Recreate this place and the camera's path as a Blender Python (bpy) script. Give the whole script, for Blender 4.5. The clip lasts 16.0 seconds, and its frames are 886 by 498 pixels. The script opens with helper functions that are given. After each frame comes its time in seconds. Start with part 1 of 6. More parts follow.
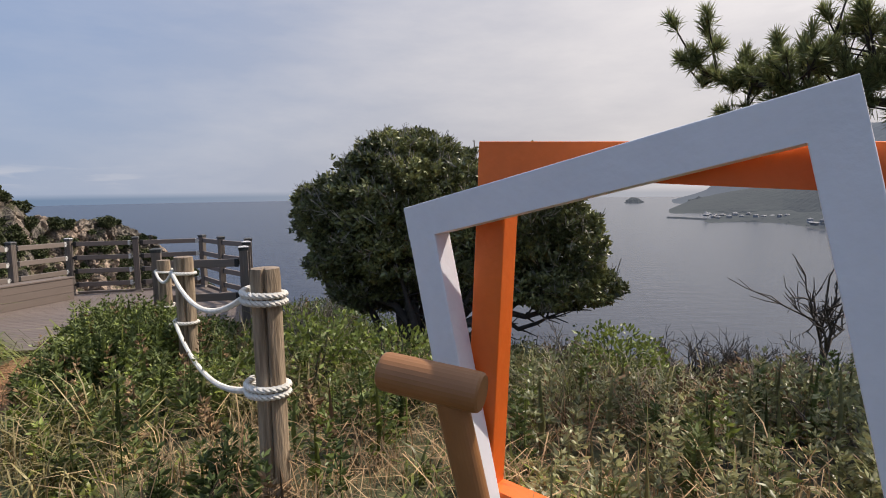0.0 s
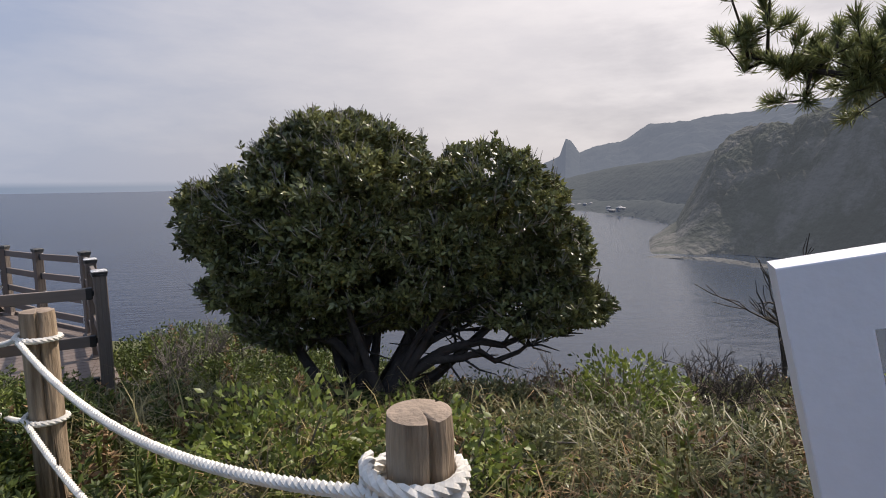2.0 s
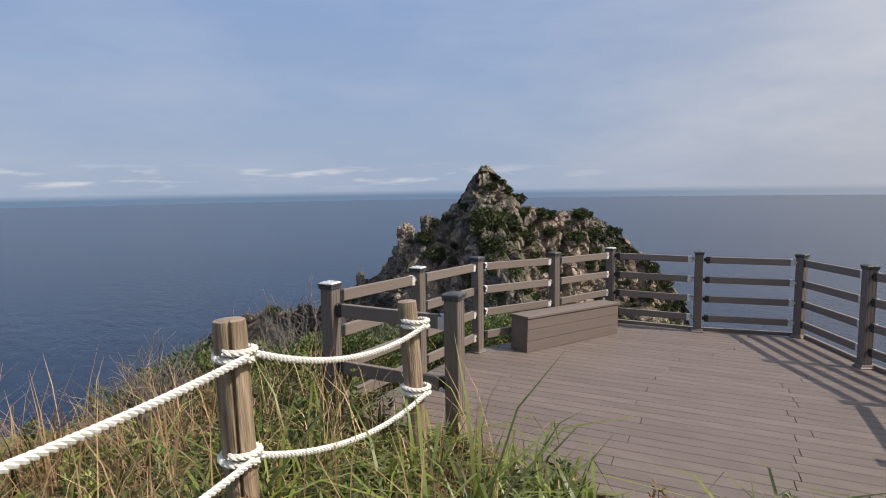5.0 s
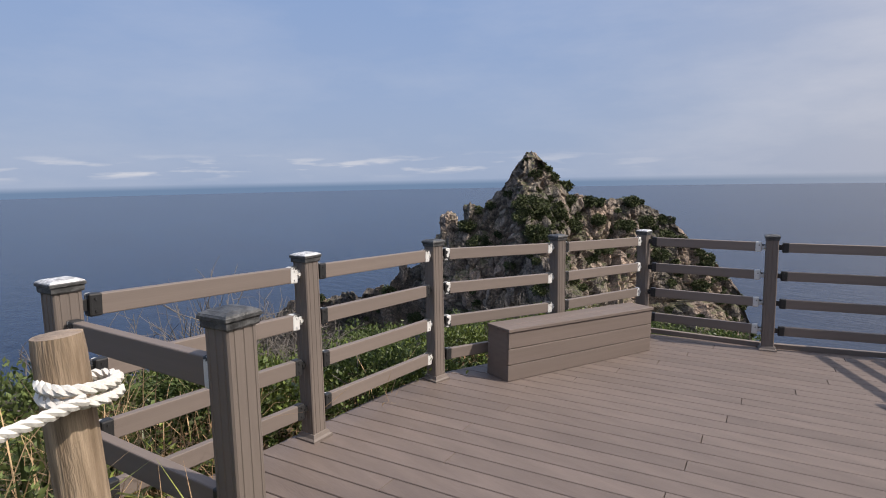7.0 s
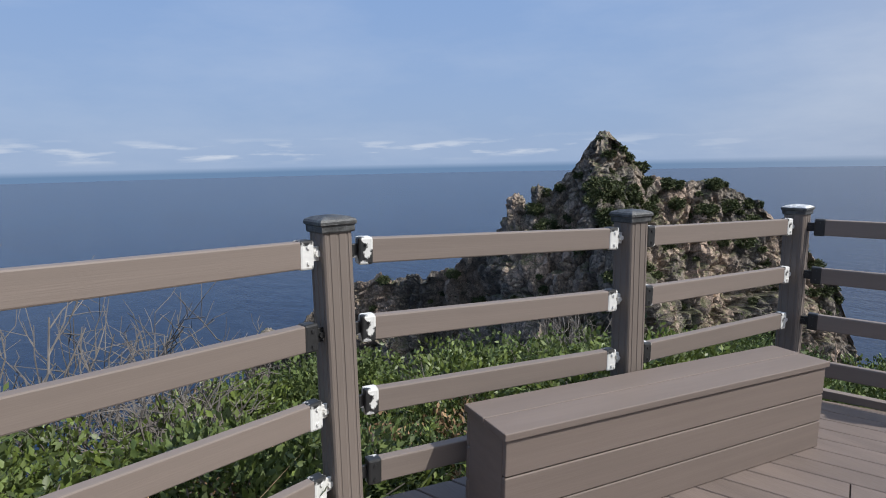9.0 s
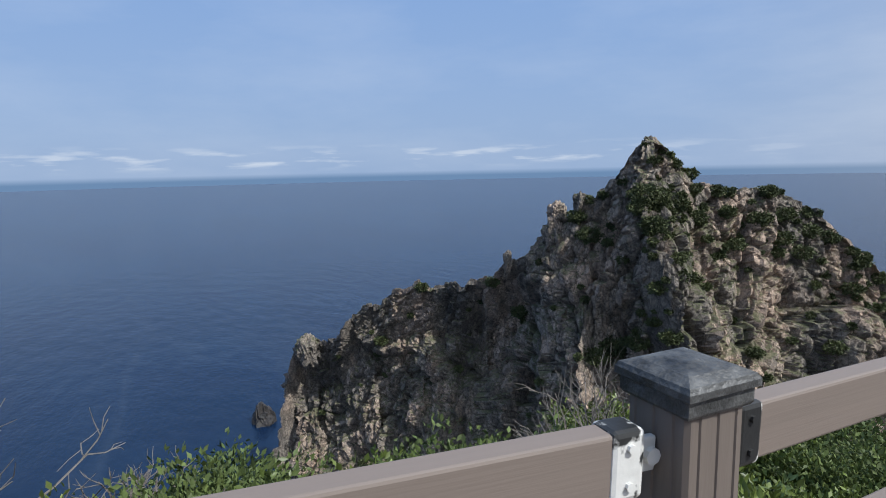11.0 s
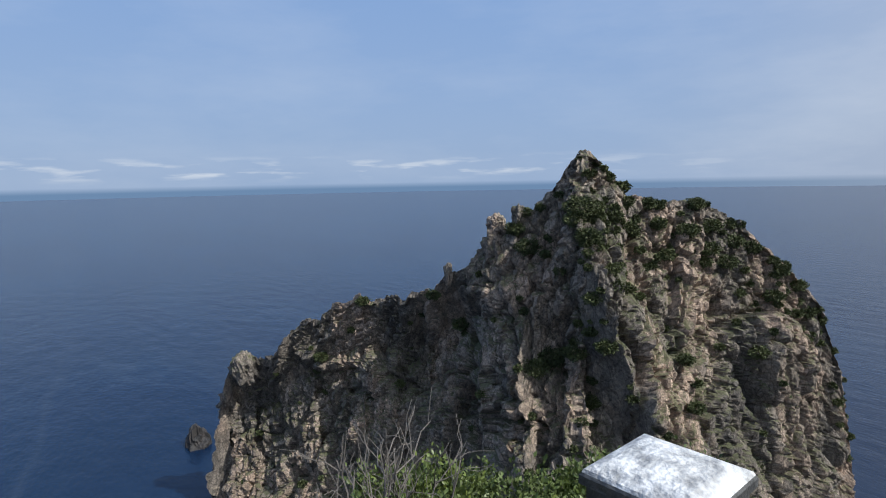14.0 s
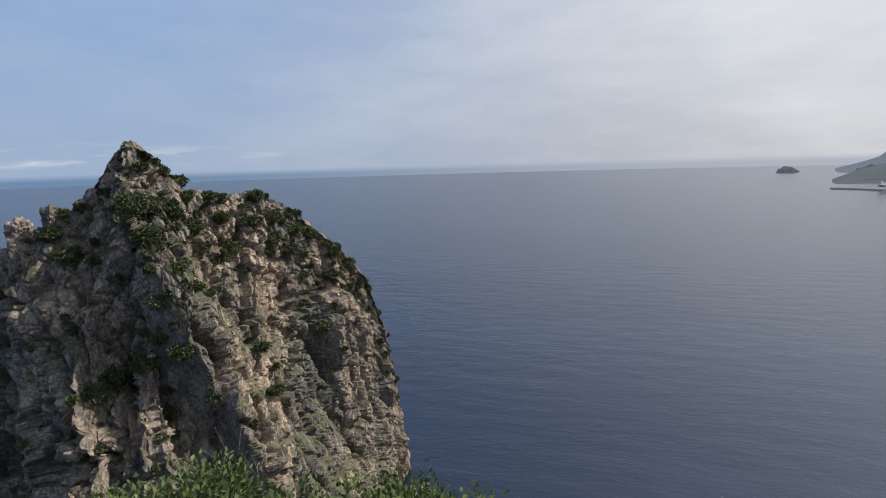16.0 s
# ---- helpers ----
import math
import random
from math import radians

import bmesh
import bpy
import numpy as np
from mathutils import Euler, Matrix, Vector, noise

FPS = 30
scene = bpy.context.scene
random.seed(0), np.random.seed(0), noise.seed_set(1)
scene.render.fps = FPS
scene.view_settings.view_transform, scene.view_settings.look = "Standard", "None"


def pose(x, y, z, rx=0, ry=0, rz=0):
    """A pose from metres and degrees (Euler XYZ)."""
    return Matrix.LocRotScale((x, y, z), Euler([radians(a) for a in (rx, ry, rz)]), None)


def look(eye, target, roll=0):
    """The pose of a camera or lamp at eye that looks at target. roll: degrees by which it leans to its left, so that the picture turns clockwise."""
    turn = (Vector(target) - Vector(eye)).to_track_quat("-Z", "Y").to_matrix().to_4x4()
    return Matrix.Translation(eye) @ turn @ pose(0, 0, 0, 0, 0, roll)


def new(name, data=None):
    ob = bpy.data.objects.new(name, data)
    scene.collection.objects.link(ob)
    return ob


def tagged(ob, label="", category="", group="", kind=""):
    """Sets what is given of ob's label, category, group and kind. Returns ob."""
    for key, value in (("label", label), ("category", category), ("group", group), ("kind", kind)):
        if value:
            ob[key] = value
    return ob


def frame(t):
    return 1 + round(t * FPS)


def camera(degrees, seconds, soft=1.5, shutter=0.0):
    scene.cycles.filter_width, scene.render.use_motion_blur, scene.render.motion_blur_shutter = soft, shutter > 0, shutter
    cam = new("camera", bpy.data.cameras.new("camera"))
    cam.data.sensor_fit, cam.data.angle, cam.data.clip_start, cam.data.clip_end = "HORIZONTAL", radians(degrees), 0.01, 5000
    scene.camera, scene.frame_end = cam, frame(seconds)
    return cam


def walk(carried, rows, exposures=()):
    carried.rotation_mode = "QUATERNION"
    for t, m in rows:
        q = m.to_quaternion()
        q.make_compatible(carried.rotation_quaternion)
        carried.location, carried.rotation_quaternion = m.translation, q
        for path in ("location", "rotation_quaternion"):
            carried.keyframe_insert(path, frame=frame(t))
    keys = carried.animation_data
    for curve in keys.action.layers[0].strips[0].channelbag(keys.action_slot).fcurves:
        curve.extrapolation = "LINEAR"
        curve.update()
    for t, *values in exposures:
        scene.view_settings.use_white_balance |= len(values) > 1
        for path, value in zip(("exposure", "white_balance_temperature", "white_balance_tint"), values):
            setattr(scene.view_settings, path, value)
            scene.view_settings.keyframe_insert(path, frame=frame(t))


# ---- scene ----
cam = camera(75.9, 16.0, soft=1.0)

# seconds, x, y, z, yaw, pitch, roll
PATH = [
    (0, 2.027, -1.931, 1.934, -0.173, -6.055, -0.7),
    (0.5, 1.906, -1.526, 1.913, -15.121, -6.891, -0.6),
    (1, 1.715, -1.145, 1.956, -24.709, -6.286, -1.2),
    (1.5, 1.433, -0.75, 1.999, -23.271, -7.152, -0.7),
    (2, 0.972, -0.39, 2.03, -16.901, -7.151, -0.5),
    (2.5, 0.526, 0.062, 2.016, -5.673, -7.613, -0.9),
    (3, 0.021, 0.245, 2.033, 6.749, -7.584, -0.8),
    (3.5, -0.403, 0.505, 1.993, 19.275, -7.238, -0.8),
    (4, -0.783, 0.821, 2.014, 30.865, -6.634, -0.9),
    (4.2, -0.948, 0.945, 2.035, 34.69, -6.403, -0.9),
    (6.3, -1.969, 3.001, 1.717, 46.855, -6.488, -1.1),
    (6.5, -2.05, 3.22, 1.7, 47.15, -6.62, -1.1),
    (7, -2.325, 3.756, 1.631, 48.431, -7.065, -1.1),
    (7.5, -2.656, 4.26, 1.535, 50.524, -7.44, -1.2),
    (8, -3.058, 4.882, 1.372, 52.117, -8.076, -1.1),
    (8.5, -3.556, 5.432, 1.361, 53.92, -8.4, -1.1),
    (9, -3.937, 5.905, 1.324, 55.426, -8.656, -1.2),
    (9.5, -4.355, 6.313, 1.32, 56.6, -8.4, -1.1),
    (10, -4.685, 6.611, 1.33, 57.83, -8.86, -1.1),
    (12.5, -5.24, 8.45, 1.4, 61.117, -6.094, -1.389),
    (13, -5.262, 8.63, 1.32, 60.104, -5.461, -1.302),
    (13.5, -5.255, 8.795, 1.285, 57.82, -5.532, -1.155),
    (14, -5.15, 8.955, 1.342, 54.141, -6.833, -1.055),
    (14.5, -5.052, 9.262, 1.31, 47.632, -8.905, -0.961),
    (15, -4.95, 9.45, 1.29, 36.917, -10.269, -1.109),
    (15.5, -4.91, 9.47, 1.29, 24.565, -10.175, -1.338),
    (16, -4.88, 9.48, 1.29, 12.266, -8.513, -1.627),
]


def heading(x, y, z, yaw, pitch, roll):
    a, b = radians(yaw), radians(pitch)
    eye = Vector((x, y, z))
    return look(eye, eye + Vector((-math.sin(a) * math.cos(b), math.cos(a) * math.cos(b), math.sin(b))), roll)


EXPOSURES = [(0, 0.0, 6950, 14), (1.0, 0.1, 7050, 16), (1.5, 0.1, 7050, 16), (2.5, -0.05, 6800, 14), (4.0, 0.0, 6800, 11), (7.0, 0.0, 6650, 14), (10.0, 0.03, 5950, 8), (13.0, 0.1, 6000, 8), (14.5, 0.0, 6150, 8), (15.5, 0.14, 6350, 9), (16.0, 0.04, 6450, 9)]
walk(cam, [(r[0], heading(*r[1:])) for r in PATH], EXPOSURES)

# ---- light ----
SUN_AZ, SUN_EL = radians(62), radians(50)
sun = new("sun", bpy.data.lights.new("sun", "SUN"))
sun.data.energy, sun.data.angle, sun.data.color = 4.8, radians(0.7), (1.0, 0.95, 0.87)
sun.matrix_world = look((0, 0, 60), (0 - math.sin(SUN_AZ) * math.cos(SUN_EL), 0 - math.cos(SUN_AZ) * math.cos(SUN_EL), 60 - math.sin(SUN_EL)))
scene.view_settings.exposure = 0.0


def build_world():
    world = bpy.data.worlds.new("sky")
    scene.world = world
    world.use_nodes = True
    nt = world.node_tree
    n, l = nt.nodes, nt.links
    n.clear()
    out = n.new("ShaderNodeOutputWorld")
    bg = n.new("ShaderNodeBackground")
    bg.inputs["Strength"].default_value = 0.1
    sky = n.new("ShaderNodeTexSky")
    sky.sky_type, sky.sun_disc = "NISHITA", False
    sky.sun_elevation, sky.sun_rotation = SUN_EL, SUN_AZ
    sky.altitude, sky.air_density, sky.dust_density, sky.ozone_density = 100, 1.0, 3.0, 1.0
    co = n.new("ShaderNodeTexCoord")
    sep = n.new("ShaderNodeSeparateXYZ")
    l.new(co.outputs["Generated"], sep.inputs[0])
    # thin cloud veil, stretched along the horizon
    mp = n.new("ShaderNodeMapping")
    mp.inputs["Scale"].default_value = (1.4, 1.4, 5.0)
    l.new(co.outputs["Generated"], mp.inputs["Vector"])
    nz = n.new("ShaderNodeTexNoise")
    nz.inputs["Scale"].default_value, nz.inputs["Detail"].default_value, nz.inputs["Roughness"].default_value = 1.6, 7, 0.6
    l.new(mp.outputs["Vector"], nz.inputs["Vector"])
    ramp = n.new("ShaderNodeValToRGB")
    ramp.color_ramp.elements[0].position, ramp.color_ramp.elements[1].position = 0.42, 0.78
    l.new(nz.outputs["Fac"], ramp.inputs["Fac"])
    # blue haze opposite the sun, white haze on its side, paler towards the horizon
    dot = n.new("ShaderNodeVectorMath")
    dot.operation = "DOT_PRODUCT"
    dot.inputs[1].default_value = (math.sin(0.96), math.cos(0.96), 0.0)
    l.new(co.outputs["Generated"], dot.inputs[0])
    side = n.new("ShaderNodeMapRange")
    side.interpolation_type = "SMOOTHSTEP"
    side.inputs["From Min"].default_value, side.inputs["From Max"].default_value = -0.15, 0.95
    l.new(dot.outputs["Value"], side.inputs["Value"])
    rise = n.new("ShaderNodeMapRange")
    rise.inputs["From Min"].default_value, rise.inputs["From Max"].default_value = 0.0, 0.38
    l.new(sep.outputs["Z"], rise.inputs["Value"])
    west = n.new("ShaderNodeMixRGB")
    west.inputs["Color1"].default_value, west.inputs["Color2"].default_value = (3.5, 4.5, 6.25, 1), (2.4, 3.8, 6.6, 1)
    east = n.new("ShaderNodeMixRGB")
    east.inputs["Color1"].default_value, east.inputs["Color2"].default_value = (5.2, 5.3, 5.8, 1), (5.5, 5.55, 5.9, 1)
    for q in (west, east):
        l.new(rise.outputs["Result"], q.inputs["Fac"])
    haze = n.new("ShaderNodeMixRGB")
    l.new(side.outputs["Result"], haze.inputs["Fac"])
    l.new(west.outputs["Color"], haze.inputs["Color1"])
    l.new(east.outputs["Color"], haze.inputs["Color2"])
    base = n.new("ShaderNodeMixRGB")
    base.inputs["Fac"].default_value = 0.9
    l.new(sky.outputs["Color"], base.inputs["Color1"])
    l.new(haze.outputs["Color"], base.inputs["Color2"])
    thin = n.new("ShaderNodeMath")
    thin.operation = "MULTIPLY_ADD"
    thin.inputs[1].default_value, thin.inputs[2].default_value = 0.42, 0.16
    l.new(side.outputs["Result"], thin.inputs[0])
    mul = n.new("ShaderNodeMath")
    mul.operation = "MULTIPLY"
    l.new(ramp.outputs["Color"], mul.inputs[0])
    l.new(thin.outputs["Value"], mul.inputs[1])
    veil = n.new("ShaderNodeMixRGB")
    veil.inputs["Color2"].default_value = (8.2, 8.2, 8.3, 1)
    l.new(mul.outputs["Value"], veil.inputs["Fac"])
    l.new(base.outputs["Color"], veil.inputs["Color1"])
    # bright haze round the sun
    near_sun = n.new("ShaderNodeVectorMath")
    near_sun.operation = "DOT_PRODUCT"
    near_sun.inputs[1].default_value = (math.sin(SUN_AZ) * math.cos(SUN_EL), math.cos(SUN_AZ) * math.cos(SUN_EL), math.sin(SUN_EL))
    l.new(co.outputs["Generated"], near_sun.inputs[0])
    pos = n.new("ShaderNodeMath")
    pos.operation = "MAXIMUM"
    pos.inputs[1].default_value = 0.0
    l.new(near_sun.outputs["Value"], pos.inputs[0])
    fall = n.new("ShaderNodeMath")
    fall.operation = "POWER"
    fall.inputs[1].default_value = 4.0
    l.new(pos.outputs["Value"], fall.inputs[0])
    aureole = n.new("ShaderNodeMixRGB")
    aureole.blend_type = "ADD"
    aureole.inputs["Color2"].default_value = (8.5, 8.4, 8.3, 1)
    l.new(fall.outputs["Value"], aureole.inputs["Fac"])
    l.new(veil.outputs["Color"], aureole.inputs["Color1"])
    # bank of small white clouds low over the sea
    mp2 = n.new("ShaderNodeMapping")
    mp2.inputs["Scale"].default_value = (11, 11, 85)
    l.new(co.outputs["Generated"], mp2.inputs["Vector"])
    nz2 = n.new("ShaderNodeTexNoise")
    nz2.inputs["Scale"].default_value, nz2.inputs["Detail"].default_value = 1.0, 5
    l.new(mp2.outputs["Vector"], nz2.inputs["Vector"])
    r2 = n.new("ShaderNodeValToRGB")
    r2.color_ramp.elements[0].position, r2.color_ramp.elements[1].position = 0.52, 0.66
    l.new(nz2.outputs["Fac"], r2.inputs["Fac"])
    band = n.new("ShaderNodeValToRGB")
    e = band.color_ramp.elements
    e[0].position, e[0].color = 0.503, (0, 0, 0, 1)
    e[1].position, e[1].color = 0.523, (0, 0, 0, 1)
    k = e.new(0.508)
    k.color = (1, 1, 1, 1)
    k = e.new(0.517)
    k.color = (0.7, 0.7, 0.7, 1)
    half = n.new("ShaderNodeMath")
    half.operation = "MULTIPLY_ADD"
    half.inputs[1].default_value, half.inputs[2].default_value = 0.5, 0.5
    l.new(sep.outputs["Z"], half.inputs[0])
    l.new(half.outputs["Value"], band.inputs["Fac"])
    cl = n.new("ShaderNodeMath")
    cl.operation = "MULTIPLY"
    l.new(r2.outputs["Color"], cl.inputs[0])
    l.new(band.outputs["Color"], cl.inputs[1])
    wst = n.new("ShaderNodeMapRange")
    wst.inputs["From Min"].default_value, wst.inputs["From Max"].default_value = 0.35, 0.8
    wst.inputs["To Min"].default_value, wst.inputs["To Max"].default_value = 0.0, 0.62
    neg = n.new("ShaderNodeMath")
    neg.operation = "MULTIPLY"
    neg.inputs[1].default_value = -1
    l.new(sep.outputs["X"], neg.inputs[0])
    l.new(neg.outputs["Value"], wst.inputs["Value"])
    cl2 = n.new("ShaderNodeMath")
    cl2.operation = "MULTIPLY"
    l.new(cl.outputs["Value"], cl2.inputs[0])
    l.new(wst.outputs["Result"], cl2.inputs[1])
    puffs = n.new("ShaderNodeMixRGB")
    puffs.inputs["Color2"].default_value = (7.6, 7.7, 7.9, 1)
    l.new(cl2.outputs["Value"], puffs.inputs["Fac"])
    # grey undersides of the cloud on the sunny side
    mp4 = n.new("ShaderNodeMapping")
    mp4.inputs["Scale"].default_value = (2.2, 2.2, 8.0)
    l.new(co.outputs["Generated"], mp4.inputs["Vector"])
    nz4 = n.new("ShaderNodeTexNoise")
    nz4.inputs["Scale"].default_value, nz4.inputs["Detail"].default_value, nz4.inputs["Roughness"].default_value = 1.5, 7, 0.58
    l.new(mp4.outputs["Vector"], nz4.inputs["Vector"])
    r4 = n.new("ShaderNodeValToRGB")
    r4.color_ramp.elements[0].position, r4.color_ramp.elements[1].position = 0.4, 0.62
    r4.color_ramp.elements[0].color, r4.color_ramp.elements[1].color = (0.74, 0.75, 0.77, 1), (1.04, 1.04, 1.03, 1)
    l.new(nz4.outputs["Fac"], r4.inputs["Fac"])
    cloud_side = n.new("ShaderNodeMapRange")
    cloud_side.interpolation_type = "SMOOTHSTEP"
    cloud_side.inputs["From Min"].default_value, cloud_side.inputs["From Max"].default_value = 0.82, 0.97
    l.new(dot.outputs["Value"], cloud_side.inputs["Value"])
    under = n.new("ShaderNodeMixRGB")
    under.blend_type = "MULTIPLY"
    l.new(cloud_side.outputs["Result"], under.inputs["Fac"])
    l.new(aureole.outputs["Color"], under.inputs["Color1"])
    l.new(r4.outputs["Color"], under.inputs["Color2"])
    l.new(under.outputs["Color"], puffs.inputs["Color1"])
    # far water under the horizon line
    below = n.new("ShaderNodeMapRange")
    below.inputs["From Min"].default_value, below.inputs["From Max"].default_value = -0.010, -0.001
    below.inputs["To Min"].default_value, below.inputs["To Max"].default_value = 1, 0
    l.new(sep.outputs["Z"], below.inputs["Value"])
    water = n.new("ShaderNodeMixRGB")
    tone = n.new("ShaderNodeMixRGB")
    tone.inputs["Color1"].default_value, tone.inputs["Color2"].default_value = (1.6, 2.5, 3.9, 1), (4.2, 4.5, 5.1, 1)
    l.new(side.outputs["Result"], tone.inputs["Fac"])
    l.new(tone.outputs["Color"], water.inputs["Color2"])
    l.new(below.outputs["Result"], water.inputs["Fac"])
    l.new(puffs.outputs["Color"], water.inputs["Color1"])
    l.new(water.outputs["Color"], bg.inputs["Color"])
    l.new(bg.outputs["Background"], out.inputs["Surface"])


build_world()


# ---- materials ----
def material(name, base, rough=0.7, scale=6.0, spread=0.25, bump=0.2, metal=0.0, stretch=(1, 1, 1), fine=60.0, tint=None, island=0.0, per_object=0.0, depth=0.02, translucent=0.0, spec=0.5):
    """Two scales of noise on a base colour, with fine relief; tint is a second colour in patches."""
    m = bpy.data.materials.new(name)
    m.use_nodes = True
    n, l = m.node_tree.nodes, m.node_tree.links
    b = n["Principled BSDF"]
    b.inputs["Roughness"].default_value, b.inputs["Metallic"].default_value = rough, metal
    b.inputs["Specular IOR Level"].default_value = spec
    co = n.new("ShaderNodeTexCoord")
    mp = n.new("ShaderNodeMapping")
    mp.inputs["Scale"].default_value = stretch
    l.new(co.outputs["Object"], mp.inputs["Vector"])
    big = n.new("ShaderNodeTexNoise")
    big.inputs["Scale"].default_value, big.inputs["Detail"].default_value = scale, 5
    small = n.new("ShaderNodeTexNoise")
    small.inputs["Scale"].default_value, small.inputs["Detail"].default_value = fine, 4
    for q in (big, small):
        l.new(mp.outputs["Vector"], q.inputs["Vector"])
    dark = tuple(c * (1 - spread) for c in base)
    light = tuple(min(1, c * (1 + spread)) for c in (tint or base))
    r = n.new("ShaderNodeValToRGB")
    r.color_ramp.elements[0].position, r.color_ramp.elements[1].position = 0.3, 0.7
    r.color_ramp.elements[0].color, r.color_ramp.elements[1].color = (*dark, 1), (*light, 1)
    l.new(big.outputs["Fac"], r.inputs["Fac"])
    hsv = n.new("ShaderNodeHueSaturation")
    l.new(r.outputs["Color"], hsv.inputs["Color"])
    val = n.new("ShaderNodeMapRange")
    val.inputs["To Min"].default_value, val.inputs["To Max"].default_value = 1 - spread, 1 + spread
    l.new(small.outputs["Fac"], val.inputs["Value"])
    last = val.outputs["Result"]
    if island or per_object:
        g = n.new("ShaderNodeNewGeometry" if island else "ShaderNodeObjectInfo")
        amount = island or per_object
        k = n.new("ShaderNodeMapRange")
        k.inputs["To Min"].default_value, k.inputs["To Max"].default_value = 1 - amount, 1 + amount
        l.new(g.outputs["Random Per Island" if island else "Random"], k.inputs["Value"])
        mu = n.new("ShaderNodeMath")
        mu.operation = "MULTIPLY"
        l.new(last, mu.inputs[0])
        l.new(k.outputs["Result"], mu.inputs[1])
        last = mu.outputs["Value"]
    l.new(last, hsv.inputs["Value"])
    l.new(hsv.outputs["Color"], b.inputs["Base Color"])
    if bump:
        bp = n.new("ShaderNodeBump")
        bp.inputs["Strength"].default_value, bp.inputs["Distance"].default_value = bump, depth
        l.new(small.outputs["Fac"], bp.inputs["Height"])
        l.new(bp.outputs["Normal"], b.inputs["Normal"])
    if translucent:
        tr = n.new("ShaderNodeBsdfTranslucent")
        l.new(hsv.outputs["Color"], tr.inputs["Color"])
        mx = n.new("ShaderNodeMixShader")
        mx.inputs["Fac"].default_value = translucent
        l.new(b.outputs["BSDF"], mx.inputs[1])
        l.new(tr.outputs["BSDF"], mx.inputs[2])
        l.new(mx.outputs["Shader"], n["Material Output"].inputs["Surface"])
    return m


